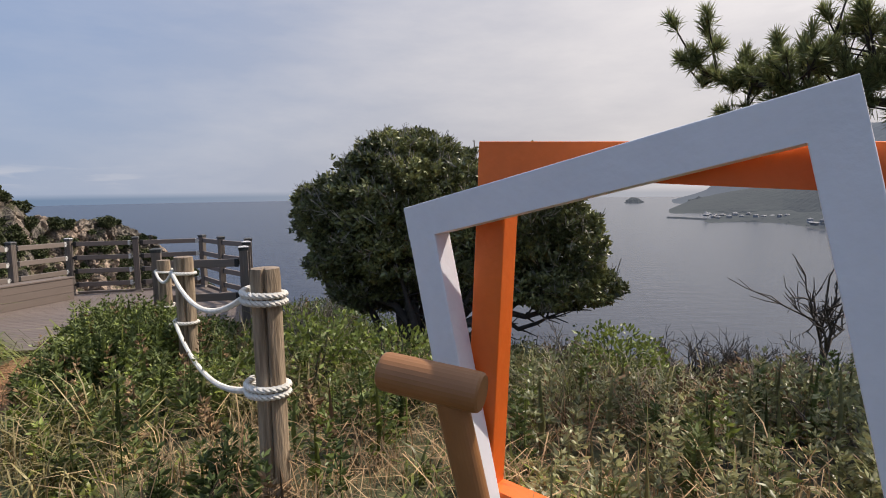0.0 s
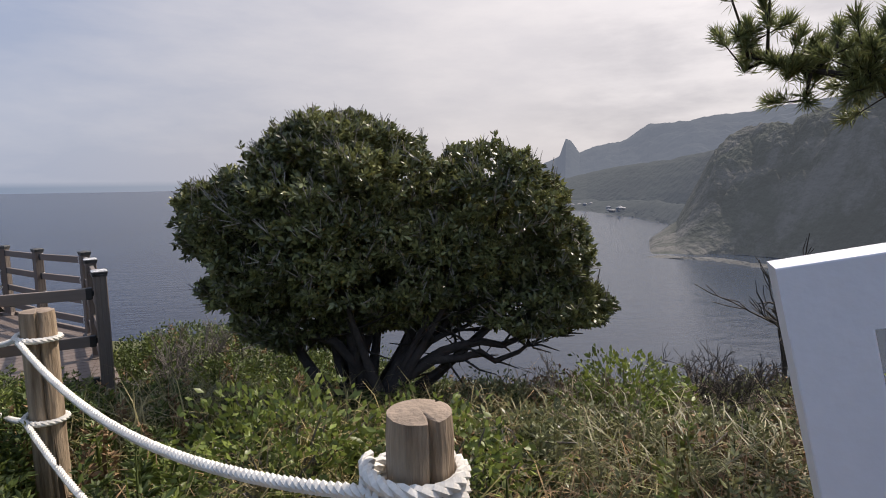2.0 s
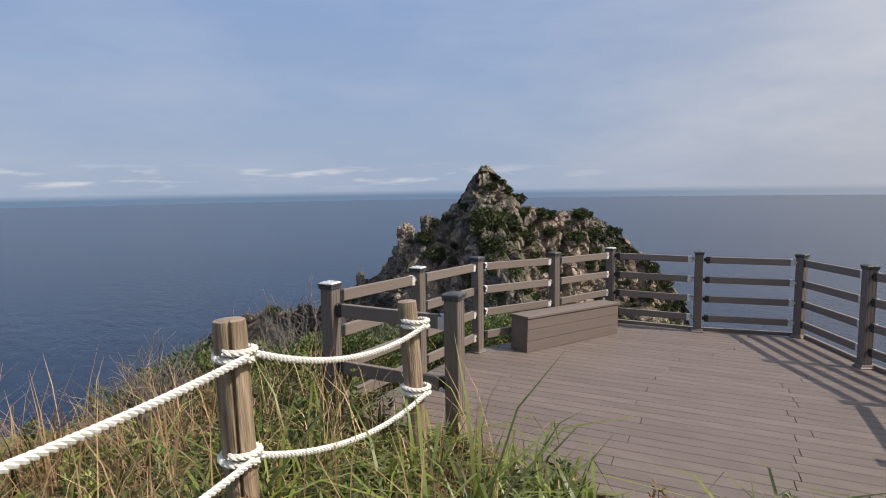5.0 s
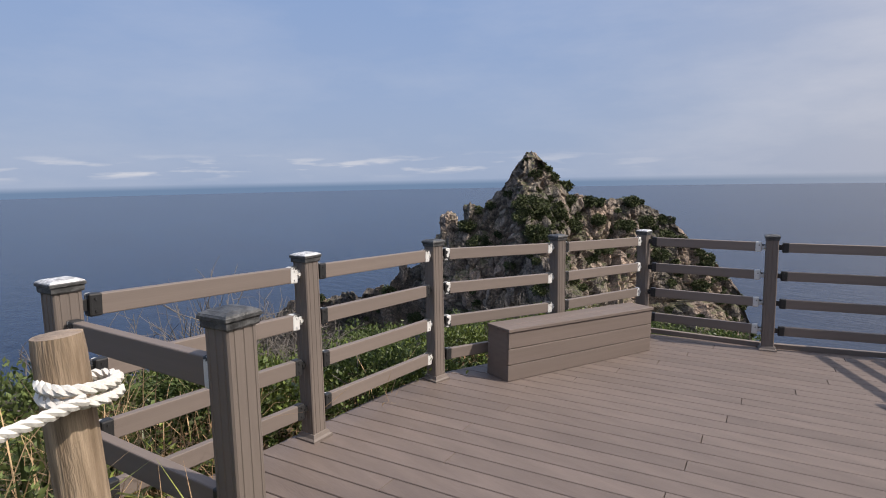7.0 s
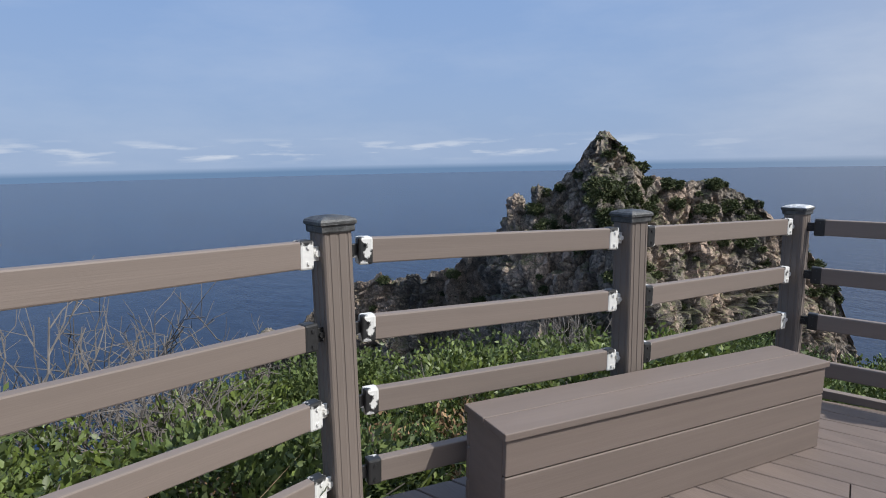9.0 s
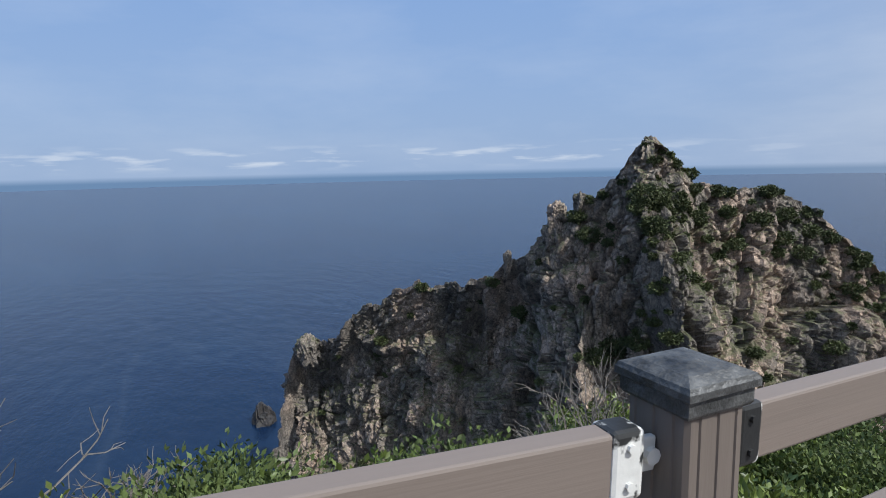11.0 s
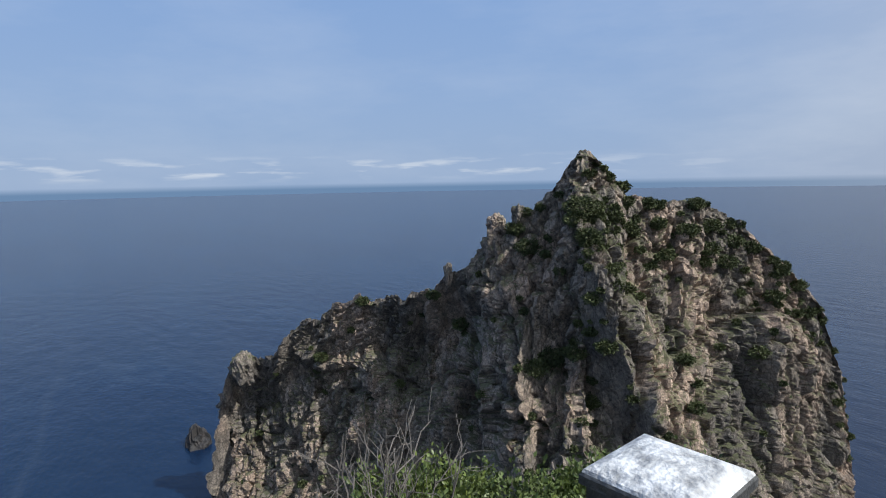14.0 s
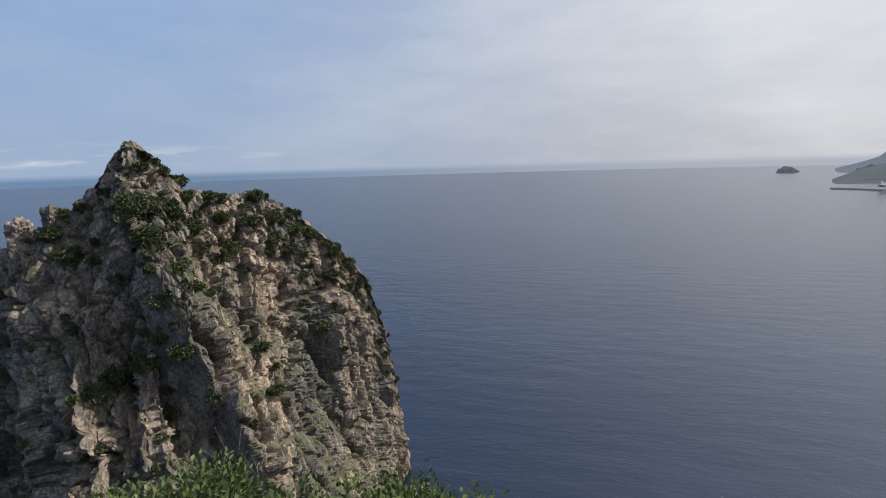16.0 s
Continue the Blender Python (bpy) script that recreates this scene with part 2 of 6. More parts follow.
M = {
    "deck": material("deck_board", (0.138, 0.106, 0.089), 0.6, 2.2, 0.12, 0.12, stretch=(1, 5, 5), fine=22, per_object=0.1),
    "rail": material("composite_rail", (0.172, 0.138, 0.116), 0.6, 1.5, 0.06, 0.05, fine=14, stretch=(0.4, 5, 16), per_object=0.06),
    "post": material("composite_post", (0.155, 0.126, 0.106), 0.6, 2, 0.1, 0.06, fine=14, stretch=(5, 5, 0.5), per_object=0.06),
    "bench": material("composite_bench", (0.152, 0.119, 0.1), 0.6, 2, 0.08, 0.05, fine=14, stretch=(0.4, 5, 16), per_object=0.05),
    "bracket": material("bracket_black", (0.05, 0.048, 0.045), 0.5, 20, 0.4, 0.2, fine=80),
    "bracket_white": material("bracket_worn_white", (0.62, 0.6, 0.56), 0.55, 14, 0.35, 0.2, fine=70),
    "cap": material("cap_worn", (0.025, 0.025, 0.025), 0.5, 28, 0.5, 0.3, fine=90, tint=(0.07, 0.07, 0.068)),
    "cap_white": material("cap_white", (0.34, 0.345, 0.35), 0.55, 40, 0.45, 0.4, fine=150, tint=(0.5, 0.5, 0.5)),
    "log": material("weathered_log", (0.20, 0.135, 0.08), 0.8, 4, 0.3, 0.5, stretch=(7, 7, 0.7), fine=18, tint=(0.33, 0.25, 0.17)),
    "log_end": material("log_end_grain", (0.25, 0.19, 0.14), 0.85, 10, 0.3, 0.4, fine=70),
    "rope": material("white_rope", (0.66, 0.63, 0.57), 0.9, 10, 0.15, 0.4, fine=160, depth=0.003),
    "white": material("white_paint", (0.72, 0.72, 0.76), 0.5, 3, 0.04, 0.1, fine=25),
    "orange": material("orange_paint", (0.80, 0.15, 0.018), 0.45, 3, 0.07, 0.12, fine=25),
    "peg": material("brown_painted_wood", (0.27, 0.12, 0.045), 0.5, 3, 0.12, 0.1, fine=14),
    "soil": material("red_soil", (0.25, 0.115, 0.05), 0.95, 4, 0.35, 1.0, fine=38, tint=(0.34, 0.18, 0.085), depth=0.04),
    "earth": material("hill_earth", (0.055, 0.052, 0.028), 0.95, 1.2, 0.35, 0.7, fine=14, tint=(0.075, 0.08, 0.032)),
    "rock": None,
    "grass": material("green_grass", (0.085, 0.125, 0.018), 0.42, 0.7, 0.3, 0, island=0.55, translucent=0.26, tint=(0.19, 0.205, 0.042)),
    "pale_grass": material("pale_grass", (0.125, 0.135, 0.036), 0.5, 0.9, 0.3, 0, island=0.5, translucent=0.25, tint=(0.25, 0.20, 0.085)),
    "weed": material("mugwort_leaf", (0.055, 0.09, 0.024), 0.6, 0.8, 0.3, 0, island=0.5, translucent=0.2, tint=(0.11, 0.135, 0.042), spec=0.3),
    "straw": material("dry_straw", (0.28, 0.155, 0.072), 0.8, 1.0, 0.3, 0, island=0.5, translucent=0.15, tint=(0.36, 0.25, 0.135)),
    "leaf": material("evergreen_leaf", (0.075, 0.095, 0.034), 0.36, 1.6, 0.4, 0, island=0.6, translucent=0.16, tint=(0.19, 0.195, 0.075)),
    "shrub_leaf": material("shrub_leaf", (0.07, 0.105, 0.02), 0.45, 0.8, 0.3, 0, island=0.5, translucent=0.22, tint=(0.135, 0.165, 0.038)),
    "bank_leaf": material("bank_leaf", (0.15, 0.175, 0.075), 0.42, 0.8, 0.35, 0, island=0.55, translucent=0.3, tint=(0.25, 0.25, 0.12)),
    "bright_leaf": material("bright_leaf", (0.12, 0.17, 0.032), 0.45, 0.8, 0.3, 0, island=0.5, translucent=0.3, tint=(0.2, 0.235, 0.055)),
    "needle": material("pine_needle", (0.15, 0.185, 0.075), 0.45, 1.0, 0.3, 0, island=0.4, translucent=0.48, tint=(0.24, 0.26, 0.11)),
    "bark": material("dark_bark", (0.045, 0.037, 0.031), 0.9, 8, 0.3, 0.6, fine=40),
    "dead": material("dead_stalk", (0.19, 0.115, 0.062), 0.85, 1.0, 0.3, 0, island=0.45, tint=(0.27, 0.18, 0.10), spec=0.2),
    "twig": material("grey_twig", (0.14, 0.122, 0.106), 0.85, 6, 0.3, 0, fine=30),
    "pale_twig": material("pale_twig", (0.30, 0.27, 0.235), 0.85, 6, 0.3, 0, fine=30),
    "brown_twig": material("brown_twig", (0.40, 0.31, 0.235), 0.85, 6, 0.3, 0, fine=30, island=0.35),
    "far_leaf": material("rock_shrub_leaf", (0.042, 0.056, 0.018), 0.65, 0.3, 0.3, 0, island=0.45, tint=(0.07, 0.08, 0.03), spec=0.3),
}


def chipped(name, cover):
    """White paint flaked off dark metal; cover moves the edge of the flakes."""
    m = material(name, (0.02, 0.02, 0.02), 0.5, 13, 0.1, 0.06, fine=60, tint=(0.56, 0.55, 0.52))
    for q in m.node_tree.nodes:
        if q.type == "VALTORGB":
            q.color_ramp.elements[0].position, q.color_ramp.elements[1].position = cover, cover + 0.03
    return m


M["bracket"] = chipped("bracket_dark", 0.6)
M["bracket_white"] = chipped("bracket_white", 0.38)
M["bracket_half"] = chipped("bracket_half", 0.5)
M["joist"] = material("joist_dark", (0.05, 0.045, 0.04), 0.8, 3, 0.3, 0.2)


# ---- mesh helpers ----
def obj(name, verts, faces, mat, parent=None, smooth=False):
    me = bpy.data.meshes.new(name)
    me.from_pydata([tuple(map(float, v)) for v in verts], [], [tuple(map(int, f)) for f in faces])
    me.materials.append(mat)
    if smooth:
        me.polygons.foreach_set("use_smooth", [True] * len(me.polygons))
    me.update()
    ob = new(name, me)
    if parent:
        ob.parent = parent
    return ob


def part(name, bm, mat, parent=None, label="", smooth=False):
    me = bpy.data.meshes.new(name)
    bmesh.ops.recalc_face_normals(bm, faces=bm.faces[:])
    bm.to_mesh(me)
    bm.free()
    me.materials.append(mat)
    if smooth:
        me.polygons.foreach_set("use_smooth", [True] * len(me.polygons))
    ob = new(name, me)
    if parent:
        ob.parent = parent
    if label:
        tagged(ob, label)
    return ob


def stuff(name, verts, faces, mat, label, category, parent=None):
    """Many small loose pieces in one mesh; faces is an array with one row a face."""
    me = bpy.data.meshes.new(name)
    v = np.asarray(verts, dtype=np.float32)
    f = np.asarray(faces, dtype=np.int32)
    me.vertices.add(len(v))
    me.vertices.foreach_set("co", v.ravel())
    k = f.shape[1]
    me.loops.add(f.size)
    me.loops.foreach_set("vertex_index", f.ravel())
    me.polygons.add(len(f))
    me.polygons.foreach_set("loop_start", np.arange(0, f.size, k, dtype=np.int32))
    me.update(calc_edges=True)
    me.materials.append(mat)
    ob = new(name, me)
    if parent:
        ob.parent = parent
    tagged(ob, label, category, kind="stuff")
    return ob


def box(bm, size, m=Matrix(), bevel=0.0):
    r = bmesh.ops.create_cube(bm, size=1, matrix=m @ Matrix.Diagonal((*size, 1)))
    if bevel:
        es = list({e for v in r["verts"] for e in v.link_edges})
        bmesh.ops.bevel(bm, geom=es, offset=bevel, segments=2, affect="EDGES", profile=0.5)
    return bm


def empty(name, m=Matrix(), label="", category="", group="", kind=""):
    e = new(name)
    e.matrix_world = m
    e.empty_display_size = 0.2
    return tagged(e, label, category, group, kind)


def tube(points, radii, sides=8, closed_ends=True):
    """Verts and faces of a tapering tube along points."""
    pts = [Vector(p) for p in points]
    verts, faces = [], []
    up = Vector((0.31, 0.17, 0.94)).normalized()
    for i, p in enumerate(pts):
        d = (pts[min(i + 1, len(pts) - 1)] - pts[max(i - 1, 0)]).normalized()
        a = d.cross(up)
        if a.length < 1e-3:
            a = d.cross(Vector((1, 0, 0)))
        a.normalize()
        b = d.cross(a)
        for k in range(sides):
            t = 2 * math.pi * k / sides
            verts.append(p + (a * math.cos(t) + b * math.sin(t)) * radii[i])
    for i in range(len(pts) - 1):
        for k in range(sides):
            k2 = (k + 1) % sides
            faces.append((i * sides + k, i * sides + k2, (i + 1) * sides + k2, (i + 1) * sides + k))
    if closed_ends:
        faces.append(tuple(range(sides))[::-1])
        faces.append(tuple((len(pts) - 1) * sides + k for k in range(sides)))
    return verts, faces


def merge(list_of):
    verts, faces = [], []
    for v, f in list_of:
        o = len(verts)
        verts += v
        faces += [tuple(i + o for i in q) for q in f]
    return verts, faces


def nz(x, y, z, s=1.0):
    return noise.noise(Vector((x * s, y * s, z * s)))


# ---- plan ----
SEA = -85.0
POSTS = {
    "a": (-5.018, 4.096), "c": (-5.38, 5.369), "d": (-5.739, 6.682), "e": (-5.546, 8.041), "f": (-5.48, 9.487),
    "g": (-4.309, 9.815), "h": (-3.184, 10.425), "i": (-2.306, 9.212), "j": (-1.408, 8.14), "k": (-0.985, 6.814),
    "l": (-0.539, 5.403), "m": (-1.568, 5.2), "b": (-4.009, 4.385),
}


def deck_z(x, y):
    return -0.042 * (y - 6.682) + 0.004 * (x + 5.739)


def seg_dist(x, y, a, b):
    ax, ay, bx, by = *a, *b
    t = max(0, min(1, ((x - ax) * (bx - ax) + (y - ay) * (by - ay)) / ((bx - ax) ** 2 + (by - ay) ** 2)))
    return math.hypot(x - ax - t * (bx - ax), y - ay - t * (by - ay))


PATH_LINE = [(2.6, -6.0), (1.9, -1.6), (0.5, 0.0), (-0.9, 0.95), (-1.74, 2.6), (-2.5, 4.2), (-2.66, 4.8)]


def path_dist(x, y):
    return min(seg_dist(x, y, PATH_LINE[i], PATH_LINE[i + 1]) for i in range(len(PATH_LINE) - 1))


def ground_z(x, y):
    d = min(seg_dist(x, y, (3.5, -7), (-1.0, 1.5)) - 3.6, seg_dist(x, y, (-1.0, 1.5), (-3.2, 8.2)) - 2.5)
    d = max(0.0, d)
    base = 0.46 - 0.095 * max(0, min(y, 4.3) - 0.4)
    if y > 4.3:
        base -= min(0.45, 0.4 * (y - 4.3)) + 0.06 * max(0, y - 5.5) + 0.5 * max(0, y - 10.2) ** 1.3
    fall = 0.18 * d + 0.32 * max(0, d - 3.4) ** 1.55
    z = base - fall
    z += 0.55 * math.exp(-((x - 7.0) ** 2 + (y - 0.9) ** 2) / 5.0)
    z += (0.05 + 0.02 * min(d, 12)) * nz(x, y, 0, 0.6) + 0.02 * nz(x, y, 5, 2.3)
    if d > 4:
        z += min(4, 0.25 * (d - 4)) * nz(x, y, z, 0.23)
    return max(z, SEA - 2)


def build_hill():
    verts, faces = [], []
    rings, sides = 110, 220
    cx, cy = -1.8, 3.6
    for i in range(rings):
        r = 0.12 * i + 0.00006 * i ** 3
        for k in range(sides):
            a = 2 * math.pi * k / sides
            x, y = cx + r * math.cos(a), cy + r * math.sin(a)
            verts.append((x, y, ground_z(x, y)))
    for i in range(rings - 1):
        for k in range(sides):
            k2 = (k + 1) % sides
            faces.append((i * sides + k, (i + 1) * sides + k, (i + 1) * sides + k2, i * sides + k2))
    ob = obj("ground", verts, faces, M["earth"], smooth=True)
    tagged(ob, "earth hilltop that falls away to sea cliffs", "ground", kind="structure")


def build_path():
    """A trodden strip of red soil, laid 1 cm over the hill."""
    verts, faces = [], []
    pts = []
    for i in range(len(PATH_LINE) - 1):
        a, b = Vector(PATH_LINE[i]), Vector(PATH_LINE[i + 1])
        for k in range(12):
            pts.append(a.lerp(b, k / 12))
    pts.append(Vector(PATH_LINE[-1]))
    across = 9
    for i, p in enumerate(pts):
        d = (pts[min(i + 1, len(pts) - 1)] - pts[max(i - 1, 0)]).normalized()
        s = Vector((d.y, -d.x))
        w = 0.36 + 0.08 * nz(p.x, p.y, 3, 1.5)
        for k in range(across):
            u = (k / (across - 1) * 2 - 1)
            q = p + s * u * w
            verts.append((q.x, q.y, ground_z(q.x, q.y) + 0.02 - 0.05 * abs(u) ** 3 + 0.012 * nz(q.x, q.y, 8, 7)))
    for i in range(len(pts) - 1):
        for k in range(across - 1):
            j = i * across + k
            faces.append((j, j + 1, j + across + 1, j + across))
    ob = obj("path", verts, faces, M["soil"], smooth=True)
    tagged(ob, "trodden path of reddish soil strewn with straw", "path", kind="structure")


def sea_material():
    m = bpy.data.materials.new("sea_water")
    m.use_nodes = True
    n, l = m.node_tree.nodes, m.node_tree.links
    b = n["Principled BSDF"]
    b.inputs["Roughness"].default_value, b.inputs["IOR"].default_value = 0.24, 1.333
    b.inputs["Specular IOR Level"].default_value = 0.5
    co = n.new("ShaderNodeTexCoord")
    # broad drifts of smoother, paler water
    mp = n.new("ShaderNodeMapping")
    mp.inputs["Scale"].default_value = (0.004, 0.011, 0.01)
    mp.inputs["Rotation"].default_value = (0, 0, radians(-25))
    l.new(co.outputs["Object"], mp.inputs["Vector"])
    big = n.new("ShaderNodeTexNoise")
    big.inputs["Scale"].default_value, big.inputs["Detail"].default_value, big.inputs["Distortion"].default_value = 1.0, 5, 0.8
    l.new(mp.outputs["Vector"], big.inputs["Vector"])
    r = n.new("ShaderNodeValToRGB")
    e = r.color_ramp.elements
    e[0].position, e[0].color = 0.35, (0.001, 0.0065, 0.024, 1)
    e[1].position, e[1].color = 0.68, (0.003, 0.013, 0.036, 1)
    l.new(big.outputs["Fac"], r.inputs["Fac"])
    # thin foam lines
    mp3 = n.new("ShaderNodeMapping")
    mp3.inputs["Scale"].default_value = (0.0011, 0.0058, 1)
    mp3.inputs["Rotation"].default_value = (0, 0, radians(-28))
    l.new(co.outputs["Object"], mp3.inputs["Vector"])
    fo = n.new("ShaderNodeTexNoise")
    fo.inputs["Scale"].default_value, fo.inputs["Detail"].default_value, fo.inputs["Distortion"].default_value = 1.3, 6, 0.7
    l.new(mp3.outputs["Vector"], fo.inputs["Vector"])
    line = n.new("ShaderNodeValToRGB")
    k = line.color_ramp.elements
    k[0].position, k[0].color = 0.47, (0, 0, 0, 1)
    k[1].position, k[1].color = 0.53, (0, 0, 0, 1)
    q = k.new(0.5)
    q.color = (0.025, 0.025, 0.025, 1)
    l.new(fo.outputs["Fac"], line.inputs["Fac"])
    gate = n.new("ShaderNodeMath")
    gate.operation = "MULTIPLY"
    l.new(line.outputs["Color"], gate.inputs[0])
    l.new(big.outputs["Fac"], gate.inputs[1])
    mix = n.new("ShaderNodeMixRGB")
    mix.inputs["Color2"].default_value = (0.42, 0.5, 0.56, 1)
    l.new(gate.outputs["Value"], mix.inputs["Fac"])
    l.new(r.outputs["Color"], mix.inputs["Color1"])
    # sky glare painted into the water colour, paler grey towards the sunny bay
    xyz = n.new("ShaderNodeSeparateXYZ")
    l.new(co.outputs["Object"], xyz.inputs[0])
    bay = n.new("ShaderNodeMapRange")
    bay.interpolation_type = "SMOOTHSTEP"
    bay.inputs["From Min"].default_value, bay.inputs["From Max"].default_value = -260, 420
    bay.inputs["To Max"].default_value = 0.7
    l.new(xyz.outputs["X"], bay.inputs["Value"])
    sun_sheen = n.new("ShaderNodeMixRGB")
    sun_sheen.inputs["Color2"].default_value = (0.042, 0.058, 0.082, 1)
    l.new(bay.outputs["Result"], sun_sheen.inputs["Fac"])
    l.new(mix.outputs["Color"], sun_sheen.inputs["Color1"])
    l.new(sun_sheen.outputs["Color"], b.inputs["Base Color"])
    # swell and ripples
    hs = []
    for s, st in (((0.05, 0.11, 1), 1.0), ((0.3, 0.6, 1), 0.3)):
        mm = n.new("ShaderNodeMapping")
        mm.inputs["Scale"].default_value = s
        mm.inputs["Rotation"].default_value = (0, 0, radians(20))
        l.new(co.outputs["Object"], mm.inputs["Vector"])
        w = n.new("ShaderNodeTexNoise")
        w.inputs["Scale"].default_value, w.inputs["Detail"].default_value = 1.0, 4
        l.new(mm.outputs["Vector"], w.inputs["Vector"])
        g = n.new("ShaderNodeMath")
        g.operation = "MULTIPLY"
        g.inputs[1].default_value = st
        l.new(w.outputs["Fac"], g.inputs[0])
        hs.append(g)
    add = n.new("ShaderNodeMath")
    l.new(hs[0].outputs["Value"], add.inputs[0])
    l.new(hs[1].outputs["Value"], add.inputs[1])
    bp = n.new("ShaderNodeBump")
    bp.inputs["Strength"].default_value, bp.inputs["Distance"].default_value = 0.5, 1.2
    l.new(add.outputs["Value"], bp.inputs["Height"])
    l.new(bp.outputs["Normal"], b.inputs["Normal"])
    return m


def build_sea():
    verts, faces = [(0, 0, SEA)], []
    sides, rs = 96, [60, 150, 400, 1000, 2500, 4985]
    for r in rs:
        verts += [(r * math.cos(2 * math.pi * k / sides), r * math.sin(2 * math.pi * k / sides), SEA) for k in range(sides)]
    for k in range(sides):
        faces.append((0, 1 + k, 1 + (k + 1) % sides))
    for i in range(len(rs) - 1):
        for k in range(sides):
            a, b = 1 + i * sides, 1 + (i + 1) * sides
            faces.append((a + k, b + k, b + (k + 1) % sides, a + (k + 1) % sides))
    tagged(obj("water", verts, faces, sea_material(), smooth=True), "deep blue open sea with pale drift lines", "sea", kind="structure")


def rock_material():
    """Jointed volcanic rock: grey and pinkish tan in blotches, darker lichen, fine cracks."""
    m = bpy.data.materials.new("sea_rock")
    m.use_nodes = True
    n, l = m.node_tree.nodes, m.node_tree.links
    b = n["Principled BSDF"]
    b.inputs["Roughness"].default_value, b.inputs["Specular IOR Level"].default_value = 0.9, 0.25
    co = n.new("ShaderNodeTexCoord")

    def tex(scale, detail, rough=0.6, stretch=(1, 1, 1)):
        mp = n.new("ShaderNodeMapping")
        mp.inputs["Scale"].default_value = stretch
        l.new(co.outputs["Object"], mp.inputs["Vector"])
        t = n.new("ShaderNodeTexNoise")
        t.inputs["Scale"].default_value, t.inputs["Detail"].default_value, t.inputs["Roughness"].default_value = scale, detail, rough
        l.new(mp.outputs["Vector"], t.inputs["Vector"])
        return t.outputs["Fac"]

    def ramp(fac, stops):
        r = n.new("ShaderNodeValToRGB")
        e = r.color_ramp.elements
        e[0].position, e[0].color = stops[0][0], (*stops[0][1], 1)
        e[1].position, e[1].color = stops[-1][0], (*stops[-1][1], 1)
        for q, c in stops[1:-1]:
            e.new(q).color = (*c, 1)
        l.new(fac, r.inputs["Fac"])
        return r.outputs["Color"]

    def mix(fac, a, c, mode="MIX"):
        x = n.new("ShaderNodeMixRGB")
        x.blend_type = mode
        if isinstance(fac, float):
            x.inputs["Fac"].default_value = fac
        else:
            l.new(fac, x.inputs["Fac"])
        for k, v in (("Color1", a), ("Color2", c)):
            if isinstance(v, tuple):
                x.inputs[k].default_value = (*v, 1)
            else:
                l.new(v, x.inputs[k])
        return x.outputs["Color"]

    body = ramp(tex(0.06, 7, 0.65, (1, 1, 0.5)), [(0.34, (0.125, 0.115, 0.106)), (0.47, (0.22, 0.19, 0.16)), (0.62, (0.39, 0.295, 0.23)), (0.72, (0.33, 0.275, 0.22))])
    # each joint block a shade of its own
    cell = n.new("ShaderNodeTexVoronoi")
    cell.inputs["Scale"].default_value = 0.7
    mp = n.new("ShaderNodeMapping")
    mp.inputs["Scale"].default_value = (1, 1, 0.4)
    l.new(co.outputs["Object"], mp.inputs["Vector"])
    l.new(mp.outputs["Vector"], cell.inputs["Vector"])
    grey = n.new("ShaderNodeRGBToBW")
    l.new(cell.outputs["Color"], grey.inputs["Color"])
    shade = ramp(grey.outputs["Val"], [(0.2, (0.62, 0.62, 0.62)), (0.8, (1.2, 1.18, 1.15))])
    col = mix(0.8, body, shade, "MULTIPLY")
    grain = tex(1.7, 9, 0.75)
    col = mix(1.0, col, ramp(grain, [(0.32, (0.38, 0.38, 0.39)), (0.5, (1.0, 1.0, 1.0)), (0.66, (1.75, 1.7, 1.62))]), "MULTIPLY")
    joint = n.new("ShaderNodeTexVoronoi")
    joint.feature = "DISTANCE_TO_EDGE"
    joint.inputs["Scale"].default_value = 0.55
    warp = n.new("ShaderNodeMixRGB")
    warp.blend_type = "ADD"
    warp.inputs["Fac"].default_value = 0.6
    l.new(mp.outputs["Vector"], warp.inputs["Color1"])
    l.new(grain, warp.inputs["Color2"])
    l.new(warp.outputs["Color"], joint.inputs["Vector"])
    col = mix(1.0, col, ramp(joint.outputs["Distance"], [(0.0, (0.5, 0.5, 0.5)), (0.05, (1.0, 1.0, 1.0))]), "MULTIPLY")
    # lichen and low growth on the ledges and in blotches
    geo = n.new("ShaderNodeNewGeometry")
    sep = n.new("ShaderNodeSeparateXYZ")
    l.new(geo.outputs["Normal"], sep.inputs[0])
    ad = n.new("ShaderNodeMath")
    ad.operation = "MULTIPLY_ADD"
    ad.inputs[1].default_value = 0.32
    l.new(sep.outputs["Z"], ad.inputs[0])
    l.new(tex(0.22, 8, 0.7), ad.inputs[2])
    moss = ramp(ad.outputs["Value"], [(0.68, (0, 0, 0)), (0.76, (0.75, 0.75, 0.75))])
    col = mix(moss, col, (0.085, 0.092, 0.04))
    l.new(col, b.inputs["Base Color"])
    bp = n.new("ShaderNodeBump")
    bp.inputs["Strength"].default_value, bp.inputs["Distance"].default_value = 1.0, 0.5
    l.new(grain, bp.inputs["Height"])
    l.new(bp.outputs["Normal"], b.inputs["Normal"])
    return m


M["rock"] = rock_material()
M["wet_rock"] = material("wet_rock", (0.012, 0.011, 0.011), 0.7, 0.5, 0.4, 0.6, fine=2, tint=(0.025, 0.021, 0.019), depth=0.3)

